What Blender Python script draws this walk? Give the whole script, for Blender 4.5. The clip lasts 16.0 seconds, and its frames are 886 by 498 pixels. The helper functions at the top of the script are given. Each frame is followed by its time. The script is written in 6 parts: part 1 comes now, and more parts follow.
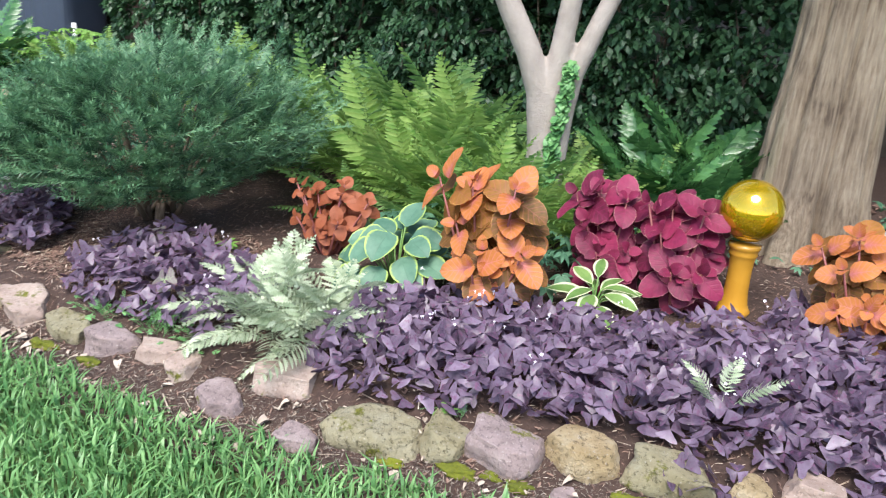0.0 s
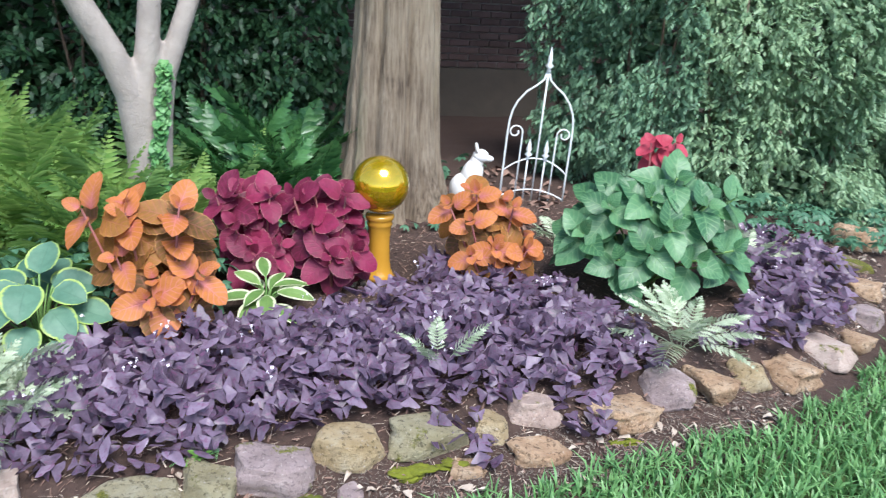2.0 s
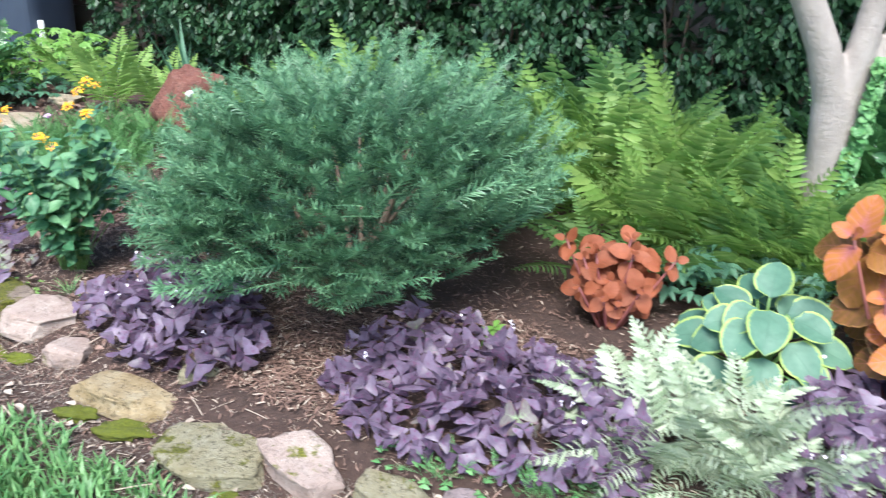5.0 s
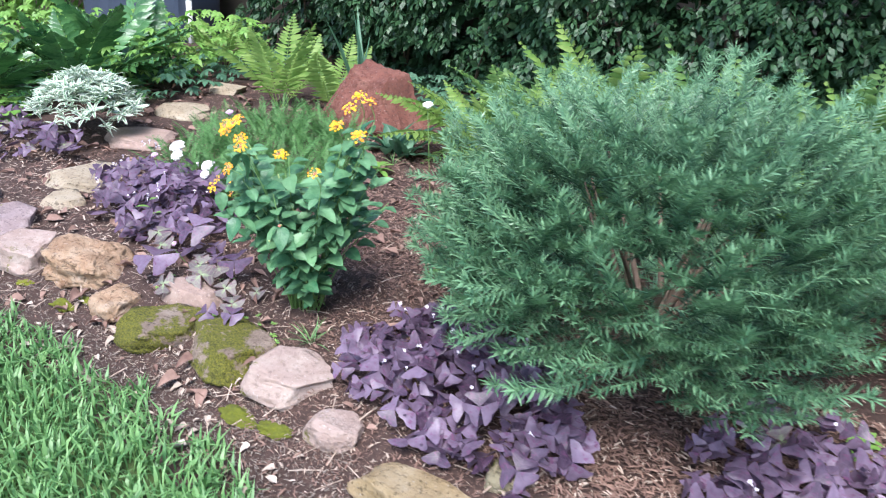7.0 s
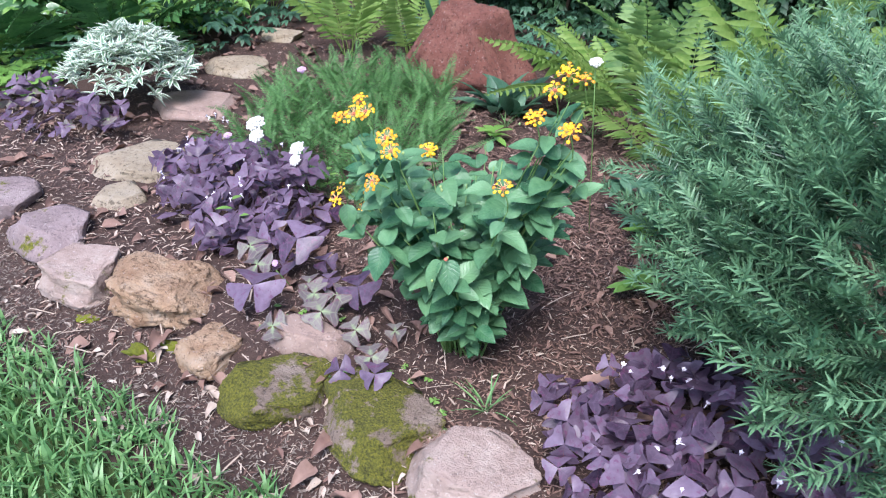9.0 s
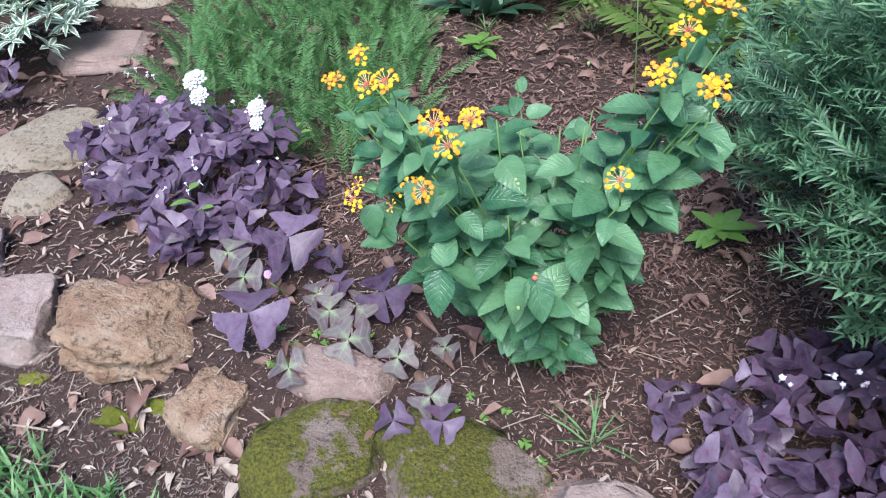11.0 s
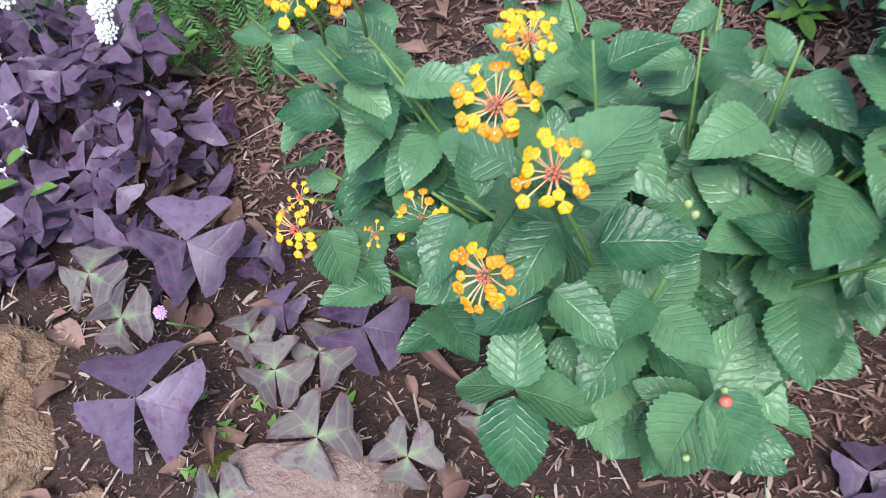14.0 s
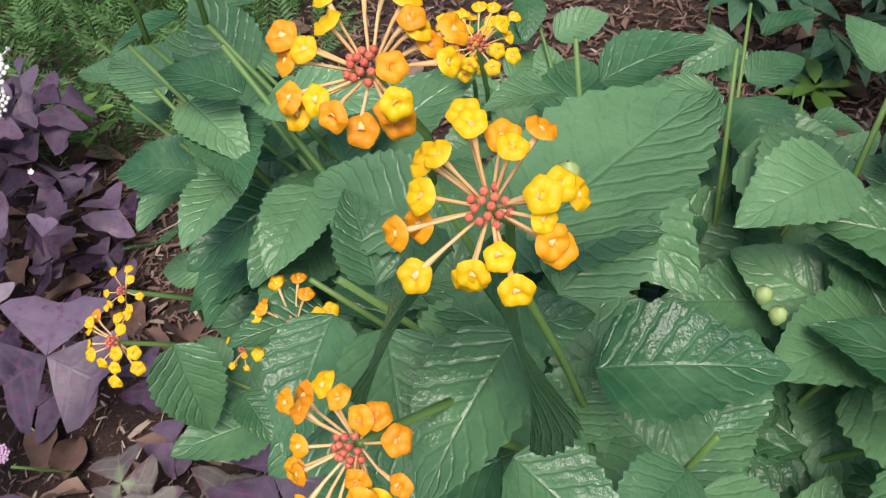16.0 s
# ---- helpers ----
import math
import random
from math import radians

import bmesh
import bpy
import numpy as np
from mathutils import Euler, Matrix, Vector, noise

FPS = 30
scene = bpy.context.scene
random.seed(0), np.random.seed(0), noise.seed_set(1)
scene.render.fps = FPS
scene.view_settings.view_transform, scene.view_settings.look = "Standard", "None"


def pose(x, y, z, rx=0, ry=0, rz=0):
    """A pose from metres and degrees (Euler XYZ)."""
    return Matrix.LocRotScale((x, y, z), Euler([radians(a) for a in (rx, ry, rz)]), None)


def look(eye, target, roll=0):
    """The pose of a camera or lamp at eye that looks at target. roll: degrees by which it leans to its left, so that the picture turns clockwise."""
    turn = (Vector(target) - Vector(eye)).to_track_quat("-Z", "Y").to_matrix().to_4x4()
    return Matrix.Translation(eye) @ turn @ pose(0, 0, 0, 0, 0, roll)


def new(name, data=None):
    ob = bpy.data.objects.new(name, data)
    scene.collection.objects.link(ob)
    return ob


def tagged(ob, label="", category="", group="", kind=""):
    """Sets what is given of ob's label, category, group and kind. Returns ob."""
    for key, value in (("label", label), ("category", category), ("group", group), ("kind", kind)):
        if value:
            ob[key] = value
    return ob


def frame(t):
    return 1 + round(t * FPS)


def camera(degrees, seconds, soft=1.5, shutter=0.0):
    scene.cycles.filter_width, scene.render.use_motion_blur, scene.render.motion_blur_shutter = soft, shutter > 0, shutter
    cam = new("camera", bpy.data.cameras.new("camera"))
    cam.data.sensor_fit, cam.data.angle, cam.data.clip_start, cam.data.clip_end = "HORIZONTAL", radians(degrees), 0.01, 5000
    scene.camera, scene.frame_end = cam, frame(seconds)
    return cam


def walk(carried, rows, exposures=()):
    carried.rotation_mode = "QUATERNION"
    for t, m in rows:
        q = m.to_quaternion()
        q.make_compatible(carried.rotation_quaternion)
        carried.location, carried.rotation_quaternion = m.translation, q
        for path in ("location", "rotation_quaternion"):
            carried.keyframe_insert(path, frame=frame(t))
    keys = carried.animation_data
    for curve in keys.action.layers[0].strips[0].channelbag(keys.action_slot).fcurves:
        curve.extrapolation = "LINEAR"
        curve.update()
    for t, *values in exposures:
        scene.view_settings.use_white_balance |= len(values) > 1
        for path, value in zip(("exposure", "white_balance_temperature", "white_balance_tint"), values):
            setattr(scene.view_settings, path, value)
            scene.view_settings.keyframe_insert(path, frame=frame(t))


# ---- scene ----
cam = camera(58.7, 16.0, soft=1.1, shutter=0.3)

PATH = [
    (0, (0.89, 0.499, 1.42), (0.088, 2.21, 0.763), 4.0),
    (0.5, (0.703, 0.478, 1.483), (0.109, 2.272, 0.827), 3.8),
    (1, (0.498, 0.429, 1.461), (0.24, 2.308, 0.824), 2.7),
    (1.5, (0.358, 0.383, 1.475), (0.467, 2.269, 0.816), 3.0),
    (2, (0.237, 0.423, 1.478), (0.637, 2.274, 0.832), 3.0),
    (2.5, (0.075, 0.462, 1.504), (0.603, 2.284, 0.87), 3.2),
    (3, (-0.152, 0.49, 1.524), (0.358, 2.312, 0.878), 4.1),
    (3.5, (-0.384, 0.52, 1.523), (-0.091, 2.383, 0.855), 3.7),
    (3.6, (-0.411, 0.526, 1.513), (-0.195, 2.397, 0.84), 3.2),
    (4, (-0.574, 0.594, 1.473), (-0.604, 2.474, 0.792), 2.9),
    (4.5, (-0.788, 0.699, 1.459), (-1.12, 2.534, 0.735), 2.2),
    (4.8, (-0.859, 0.757, 1.484), (-1.356, 2.545, 0.738), 1.7),
    (5, (-0.934, 0.776, 1.458), (-1.514, 2.544, 0.725), 1.5),
    (5.2, (-1.009, 0.789, 1.456), (-1.647, 2.536, 0.72), 1.7),
    (7.3, (-2.068, 1.15, 1.448), (-2.814, 2.831, 0.662), 2.6),
    (7.5, (-2.15, 1.218, 1.438), (-2.906, 2.885, 0.63), 2.1),
    (8, (-2.367, 1.334, 1.429), (-3.117, 2.982, 0.58), 1.5),
    (8.5, (-2.564, 1.458, 1.408), (-3.311, 3.094, 0.531), 1.2),
    (9, (-2.712, 1.599, 1.379), (-3.459, 3.195, 0.433), 0.1),
    (9.2, (-2.75, 1.64, 1.385), (-3.481, 3.22, 0.401), -0.2),
    (11.3, (-3.235, 2.123, 1.339), (-3.743, 3.608, 0.099), -6.2),
    (11.5, (-3.261, 2.177, 1.338), (-3.752, 3.65, 0.077), -6.7),
    (12, (-3.342, 2.315, 1.324), (-3.782, 3.764, 0.018), -7.9),
    (12.5, (-3.443, 2.449, 1.297), (-3.807, 3.872, -0.06), -7.8),
    (13, (-3.475, 2.547, 1.233), (-3.807, 3.926, -0.177), -7.4),
    (13.5, (-3.465, 2.646, 1.152), (-3.819, 3.949, -0.324), -8.8),
    (14, (-3.499, 2.732, 1.047), (-3.85, 3.988, -0.47), -9.1),
    (14.5, (-3.524, 2.81, 0.947), (-3.884, 4.042, -0.587), -9.7),
    (15, (-3.521, 2.873, 0.907), (-3.882, 4.108, -0.625), -10.3),
    (15.1, (-3.517, 2.883, 0.901), (-3.871, 4.128, -0.623), -10.9),
    (15.5, (-3.5, 2.9, 0.882), (-3.852, 4.229, -0.571), -9.1),
    (16, (-3.498, 2.907, 0.851), (-3.825, 4.369, -0.474), -6.8),
]
walk(cam, [(t, look(eye, target, roll)) for t, eye, target, roll in PATH], [
    (0.0, 1.15, 6600, 8), (1.5, 1.04, 6300, 7), (3.0, 1.0, 6000, 6), (4.0, 1.18, 6100, 4), (5.2, 1.36, 6200, 7), (8.0, 1.15, 6100, 16), (9.2, 1.0, 6000, 17),
    (12.0, 0.76, 5900, 13), (15.0, 0.42, 6600, 16), (16.0, 0.22, 7100, 15)])

# ---- light ----
world = bpy.data.worlds.new("sky")
scene.world = world
world.use_nodes = True
wn = world.node_tree.nodes
sky = wn.new("ShaderNodeTexSky")
sky.sky_type = "NISHITA"
sky.sun_disc = False
sky.sun_elevation, sky.sun_rotation = radians(57), radians(168)
world.node_tree.links.new(sky.outputs[0], wn["Background"].inputs[0])
wn["Background"].inputs[1].default_value = 0.15
sun = new("sun", bpy.data.lights.new("sun", "SUN"))
sun.data.energy, sun.data.angle, sun.data.color = 3.0, radians(30), (1.0, 0.975, 0.95)
sun.matrix_world = look((0.85, -4.1, 6.4), (0, 0.0, 0))

# ---- materials ----
def shader(name):
    m = bpy.data.materials.new(name)
    m.use_nodes = True
    t = m.node_tree
    return m, t, t.nodes["Principled BSDF"], lambda kind, **kw: node(t, kind, **kw)


def node(t, kind, **kw):
    n = t.nodes.new("ShaderNode" + kind)
    for k, v in kw.items():
        if k == "op":
            n.operation = v
        elif k == "val":
            for i, x in enumerate(v):
                if x is not None:
                    n.inputs[i].default_value = x
    return n


def link(t, a, b):
    t.links.new(a, b)


def math_node(t, op, a, b=0.5, c=0.5):
    n = t.nodes.new("ShaderNodeMath")
    n.operation = op
    for i, x in enumerate((a, b, c)):
        if hasattr(x, "links"):
            t.links.new(x, n.inputs[i])
        else:
            n.inputs[i].default_value = x
    return n.outputs[0]


def ramp(t, fac, stops):
    n = t.nodes.new("ShaderNodeValToRGB")
    while len(n.color_ramp.elements) < len(stops):
        n.color_ramp.elements.new(0.5)
    for e, (p, c) in zip(n.color_ramp.elements, stops):
        e.position, e.color = p, (*c, 1)
    t.links.new(fac, n.inputs[0])
    return n.outputs[0]


def mixc(t, fac, a, b):
    n = t.nodes.new("ShaderNodeMix")
    n.data_type = "RGBA"
    for x, i in ((fac, 0), (a, 6), (b, 7)):
        if hasattr(x, "links"):
            t.links.new(x, n.inputs[i])
        else:
            n.inputs[i].default_value = x if i == 0 else (*x, 1)
    return n.outputs[2]


def noise_tex(t, scale, detail=3, rough=0.6, coords=None):
    n = t.nodes.new("ShaderNodeTexNoise")
    n.inputs["Scale"].default_value = scale
    n.inputs["Detail"].default_value = detail
    n.inputs["Roughness"].default_value = rough
    if coords is None:
        coords = t.nodes.new("ShaderNodeNewGeometry").outputs["Position"]
    t.links.new(coords, n.inputs["Vector"])
    return n.outputs[0]


def bump(t, height, strength, distance, p):
    n = t.nodes.new("ShaderNodeBump")
    n.inputs["Strength"].default_value = strength
    n.inputs["Distance"].default_value = distance
    t.links.new(height, n.inputs["Height"])
    t.links.new(n.outputs[0], p.inputs["Normal"])


def leaf_mat(name, dark, light, rough=0.45, vein=None, vein_amount=0.5, edge=None, edge_at=0.3, side=7.0, relief=0.3,
             through_light=0.25, heart=None, spots=None):
    """A leaf: colour from leaf to leaf and blotch to blotch, midrib, side veins, and a margin of another colour."""
    m, t, p, n = shader(name)
    info = n("ObjectInfo").outputs["Random"]
    isl = n("NewGeometry").outputs["Random Per Island"]
    rnd = math_node(t, "FRACT", math_node(t, "ADD", info, isl))
    blotch = noise_tex(t, 38, 3)
    col = mixc(t, math_node(t, "MULTIPLY_ADD", rnd, 0.7, math_node(t, "MULTIPLY_ADD", blotch, 0.9, -0.3)), dark, light)
    uv = n("UVMap").outputs[0]
    sep = n("SeparateXYZ")
    link(t, uv, sep.inputs[0])
    u, v = sep.outputs[0], sep.outputs[1]
    au = math_node(t, "ABSOLUTE", math_node(t, "SUBTRACT", u, 0.5))
    wob = math_node(t, "MULTIPLY_ADD", noise_tex(t, 120, 2), 0.12, -0.06)
    if edge:
        far = math_node(t, "ADD", au, wob)
        k = n("MapRange", val=(None, edge_at, edge_at + 0.05, 0, 1))
        link(t, far, k.inputs[0])
        col = mixc(t, k.outputs[0], col, edge)
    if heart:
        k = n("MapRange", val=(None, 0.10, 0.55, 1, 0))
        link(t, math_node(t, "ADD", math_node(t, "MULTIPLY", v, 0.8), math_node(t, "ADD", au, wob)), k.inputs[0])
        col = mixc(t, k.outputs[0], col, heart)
    if spots:
        k = n("MapRange", val=(None, 0.56, 0.66, 0, 1))
        link(t, noise_tex(t, 70, 2), k.inputs[0])
        col = mixc(t, math_node(t, "MULTIPLY", k.outputs[0], 0.7), col, spots)
    rib = n("MapRange", val=(None, 0.0, 0.03, 1, 0))
    link(t, au, rib.inputs[0])
    wave = math_node(t, "SINE", math_node(t, "MULTIPLY", math_node(t, "SUBTRACT", v, math_node(t, "MULTIPLY", au, 0.55)), side * 6.283))
    sharp = math_node(t, "POWER", math_node(t, "MULTIPLY_ADD", wave, 0.5, 0.5), 8.0)
    lines = math_node(t, "MAXIMUM", rib.outputs[0], math_node(t, "MULTIPLY", sharp, 0.7))
    if vein:
        col = mixc(t, math_node(t, "MULTIPLY", lines, vein_amount), col, vein)
    link(t, col, p.inputs["Base Color"])
    p.inputs["Roughness"].default_value = rough
    p.inputs["Specular IOR Level"].default_value = 0.4
    if relief:
        h = math_node(t, "SUBTRACT", math_node(t, "MULTIPLY", noise_tex(t, 240, 3), 1.1), lines)
        bump(t, h, relief, 0.002, p)
    if through_light:
        tr = n("BsdfTranslucent")
        link(t, col, tr.inputs[0])
        mx = n("MixShader", val=(through_light,))
        link(t, p.outputs[0], mx.inputs[1])
        link(t, tr.outputs[0], mx.inputs[2])
        link(t, mx.outputs[0], t.nodes["Material Output"].inputs[0])
    return m


def plain(name, a, b, scale, rough=0.6, metal=0.0, relief=0.2, distance=0.003, coat=0.0, fine=None):
    m, t, p, n = shader(name)
    info = n("ObjectInfo").outputs["Random"]
    isl = n("NewGeometry").outputs["Random Per Island"]
    rnd = math_node(t, "FRACT", math_node(t, "ADD", info, isl))
    k = math_node(t, "ADD", math_node(t, "MULTIPLY", noise_tex(t, scale, 5), 0.9), math_node(t, "MULTIPLY_ADD", rnd, 0.5, -0.2))
    link(t, mixc(t, k, a, b), p.inputs["Base Color"])
    p.inputs["Roughness"].default_value, p.inputs["Metallic"].default_value = rough, metal
    p.inputs["Coat Weight"].default_value = coat
    if relief:
        bump(t, noise_tex(t, fine or scale * 4, 5, 0.7), relief, distance, p)
    return m


def stone_mat(name, a, b, c, moss=0.0, pit=0.75, deep=0.024):
    m, t, p, n = shader(name)
    geo = n("NewGeometry")
    base = ramp(t, noise_tex(t, 9, 6, 0.65), ((0.3, a), (0.52, b), (0.72, c)))
    pits = n("MapRange", val=(None, 0.36, 0.46, 1, 0))
    link(t, noise_tex(t, 55, 4, 0.7), pits.inputs[0])
    col = mixc(t, math_node(t, "MULTIPLY", pits.outputs[0], pit), base, tuple(x * 0.3 for x in a))
    speck = n("MapRange", val=(None, 0.62, 0.7, 0, 1))
    link(t, noise_tex(t, 90, 3), speck.inputs[0])
    col = mixc(t, math_node(t, "MULTIPLY", speck.outputs[0], 0.45), col, (0.62, 0.55, 0.5))
    if moss:
        k = n("MapRange", val=(None, 0.62 - moss * 0.4, 0.68 - moss * 0.4, 0, 1))
        link(t, noise_tex(t, 8, 5, 0.7), k.inputs[0])
        mosscol = ramp(t, noise_tex(t, 150, 3), ((0.3, (0.045, 0.050, 0.008)), (0.7, (0.23, 0.22, 0.02))))
        col = mixc(t, k.outputs[0], col, mosscol)
    link(t, col, p.inputs["Base Color"])
    p.inputs["Roughness"].default_value = 0.9
    h = math_node(t, "ADD", noise_tex(t, 40, 6, 0.75), math_node(t, "MULTIPLY", noise_tex(t, 190, 3), 0.4))
    bump(t, h, 1.0, deep, p)
    return m


M = {}
M["oxalis"] = leaf_mat("oxalis purple", (0.030, 0.013, 0.033), (0.248, 0.182, 0.262), 0.38, (0.24, 0.15, 0.22), 0.25, side=3, relief=0.15, through_light=0.24, spots=(0.16, 0.055, 0.125))
M["oxalis_pale"] = leaf_mat("oxalis faded", (0.11, 0.085, 0.095), (0.27, 0.24, 0.21), 0.55, (0.35, 0.42, 0.25), 0.3, edge=(0.16, 0.09, 0.10), edge_at=0.40, side=3, relief=0.2, heart=(0.30, 0.42, 0.20), spots=(0.15, 0.08, 0.12))
M["coleus_o"] = leaf_mat("coleus orange", (0.085, 0.048, 0.012), (0.38, 0.165, 0.036), 0.55, (0.42, 0.12, 0.11), 0.4, edge=(0.55, 0.28, 0.09), edge_at=0.46, side=6, relief=0.5, through_light=0.25)
M["coleus_top"] = leaf_mat("coleus young", (0.38, 0.120, 0.026), (0.56, 0.205, 0.056), 0.55, (0.60, 0.20, 0.22), 0.5, heart=(0.48, 0.15, 0.15), side=6, relief=0.5, through_light=0.25)
M["coleus_m"] = leaf_mat("coleus magenta", (0.090, 0.010, 0.028), (0.31, 0.028, 0.088), 0.55, (0.30, 0.02, 0.10), 0.5, edge=(0.45, 0.22, 0.20), edge_at=0.465, side=6, relief=0.5, through_light=0.25)
M["coleus_r"] = leaf_mat("coleus brick red", (0.19, 0.055, 0.022), (0.40, 0.125, 0.06), 0.6, (0.4, 0.08, 0.05), 0.4, side=6, relief=0.4)
M["hosta"] = leaf_mat("hosta blue green", (0.060, 0.150, 0.100), (0.150, 0.280, 0.190), 0.5, (0.05, 0.12, 0.08), 0.3, edge=(0.40, 0.52, 0.13), edge_at=0.41, side=1.5, relief=0.3)
M["hosta_w"] = leaf_mat("hosta white edge", (0.10, 0.20, 0.05), (0.22, 0.34, 0.10), 0.5, (0.06, 0.14, 0.04), 0.3, edge=(0.66, 0.68, 0.46), edge_at=0.32, side=1.5, relief=0.3)
M["hydrangea"] = leaf_mat("hydrangea leaf", (0.034, 0.115, 0.050), (0.140, 0.295, 0.135), 0.33, (0.24, 0.40, 0.18), 0.5, side=6, relief=0.4)
M["jfern"] = leaf_mat("silver fern", (0.15, 0.22, 0.11), (0.72, 0.77, 0.58), 0.55, (0.24, 0.33, 0.20), 0.7, side=4, relief=0.2, through_light=0.24)
M["fern"] = leaf_mat("fern green", (0.065, 0.175, 0.045), (0.26, 0.41, 0.125), 0.5, side=5, relief=0.2, through_light=0.35)
M["fern_light"] = leaf_mat("fern bright green", (0.13, 0.27, 0.05), (0.35, 0.49, 0.14), 0.5, side=5, relief=0.2, through_light=0.36)
M["hollyfern"] = leaf_mat("holly fern", (0.018, 0.078, 0.024), (0.095, 0.230, 0.070), 0.14, (0.12, 0.22, 0.1), 0.3, side=5, relief=0.3, through_light=0.08)
# heart darkens sprig bases like the shaded interior; tips pale as young growth.
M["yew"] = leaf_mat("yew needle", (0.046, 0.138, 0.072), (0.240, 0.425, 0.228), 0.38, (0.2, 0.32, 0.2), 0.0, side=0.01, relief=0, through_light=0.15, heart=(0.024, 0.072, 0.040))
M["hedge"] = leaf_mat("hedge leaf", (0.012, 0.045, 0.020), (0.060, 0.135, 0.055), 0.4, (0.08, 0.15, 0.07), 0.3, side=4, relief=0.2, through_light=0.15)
M["shrub"] = leaf_mat("shrub leaf", (0.055, 0.145, 0.085), (0.24, 0.38, 0.225), 0.45, (0.20, 0.30, 0.20), 0.3, side=4, relief=0.2, through_light=0.2)
M["shrub_pale"] = leaf_mat("pale shrub leaf", (0.10, 0.205, 0.105), (0.36, 0.49, 0.285), 0.45, (0.26, 0.36, 0.22), 0.3, side=4, relief=0.2, through_light=0.22)
M["ivy"] = leaf_mat("ivy leaf", (0.06, 0.21, 0.06), (0.22, 0.44, 0.16), 0.4, (0.3, 0.45, 0.25), 0.4, side=3, relief=0.2)
M["creeper"] = leaf_mat("creeper leaf", (0.045, 0.13, 0.075), (0.13, 0.27, 0.16), 0.42, (0.18, 0.32, 0.2), 0.3, side=5, relief=0.3)
M["lime"] = leaf_mat("ground cover leaf", (0.12, 0.28, 0.05), (0.24, 0.42, 0.10), 0.45, side=4, relief=0.2)
M["lantana"] = leaf_mat("lantana leaf", (0.026, 0.110, 0.048), (0.172, 0.345, 0.165), 0.24, (0.17, 0.33, 0.16), 0.22, side=8, relief=0.45, through_light=0.14)
M["variegated"] = leaf_mat("variegated leaf", (0.16, 0.29, 0.17), (0.25, 0.38, 0.24), 0.5, edge=(0.78, 0.82, 0.72), edge_at=0.22, side=2, relief=0.1)
M["yarrow"] = leaf_mat("yarrow leaf", (0.055, 0.155, 0.045), (0.155, 0.33, 0.105), 0.6, side=2, relief=0)
M["grass"] = leaf_mat("grass blade", (0.060, 0.185, 0.056), (0.270, 0.475, 0.180), 0.42, (0.25, 0.42, 0.12), 0.2, side=0.01, relief=0, through_light=0.30)
M["stem_green"] = plain("green stem", (0.10, 0.22, 0.06), (0.18, 0.30, 0.08), 30, 0.5, relief=0.1)
M["stem_purple"] = plain("purple stem", (0.22, 0.06, 0.07), (0.34, 0.12, 0.10), 30, 0.5, relief=0.1)
M["twig"] = plain("brown twig", (0.07, 0.045, 0.03), (0.20, 0.14, 0.10), 40, 0.8)
M["white_petal"] = plain("white petal", (0.72, 0.64, 0.74), (0.85, 0.80, 0.84), 60, 0.5, relief=0)
M["yarrow_flower"] = plain("yarrow flower", (0.72, 0.72, 0.68), (0.88, 0.88, 0.84), 120, 0.7, relief=0.4)
M["pink_flower"] = plain("pale pink flower", (0.62, 0.36, 0.60), (0.78, 0.55, 0.75), 120, 0.7, relief=0.4)
M["yellow"] = plain("yellow floret", (0.80, 0.42, 0.002), (0.89, 0.55, 0.005), 200, 0.55, relief=0.15)
M["orange"] = plain("orange floret", (0.78, 0.22, 0.004), (0.88, 0.40, 0.008), 200, 0.55, relief=0.15)
M["tube"] = plain("floret tube", (0.80, 0.42, 0.16), (0.90, 0.66, 0.34), 100, 0.5, relief=0)
M["bud_pink"] = plain("pink bud", (0.62, 0.10, 0.08), (0.78, 0.24, 0.14), 200, 0.5, relief=0.2)
M["berry"] = plain("green bud", (0.25, 0.38, 0.12), (0.40, 0.50, 0.20), 100, 0.5, relief=0.1)
M["mulch"] = plain("mulch soil", (0.030, 0.016, 0.012), (0.140, 0.082, 0.064), 45, 0.95, relief=1.0, distance=0.02, fine=90)
M["chip"] = plain("wood chip", (0.062, 0.030, 0.022), (0.345, 0.215, 0.165), 60, 0.9, relief=0.5, fine=240)
M["chip_pale"] = plain("pale wood chip", (0.30, 0.22, 0.16), (0.58, 0.47, 0.38), 60, 0.9, relief=0.4, fine=240)
M["litter"] = plain("dead leaf", (0.12, 0.060, 0.048), (0.34, 0.22, 0.17), 40, 0.8, relief=0.4)
M["pale_leaf"] = plain("bleached leaf", (0.30, 0.23, 0.18), (0.58, 0.49, 0.41), 40, 0.8, relief=0.4)
M["dirt"] = plain("grey dirt", (0.13, 0.10, 0.08), (0.30, 0.25, 0.21), 60, 0.95, relief=0.6)
M["lawn"] = plain("lawn soil", (0.030, 0.055, 0.014), (0.10, 0.16, 0.035), 30, 0.95, relief=0.8, distance=0.02)
M["bark_smooth"] = plain("smooth grey bark", (0.17, 0.140, 0.120), (0.45, 0.385, 0.345), 9, 0.75, relief=0.7, distance=0.010, fine=55)
M["white_iron"] = plain("white painted iron", (0.72, 0.74, 0.74), (0.84, 0.85, 0.85), 60, 0.45, relief=0.15)
M["white_statue"] = plain("white painted concrete", (0.66, 0.64, 0.62), (0.82, 0.80, 0.78), 20, 0.7, relief=0.4)
M["bin"] = plain("blue grey plastic", (0.030, 0.042, 0.070), (0.055, 0.070, 0.105), 4, 0.5, relief=0.1)
M["pipe"] = plain("white pipe", (0.6, 0.62, 0.62), (0.75, 0.76, 0.76), 30, 0.5)
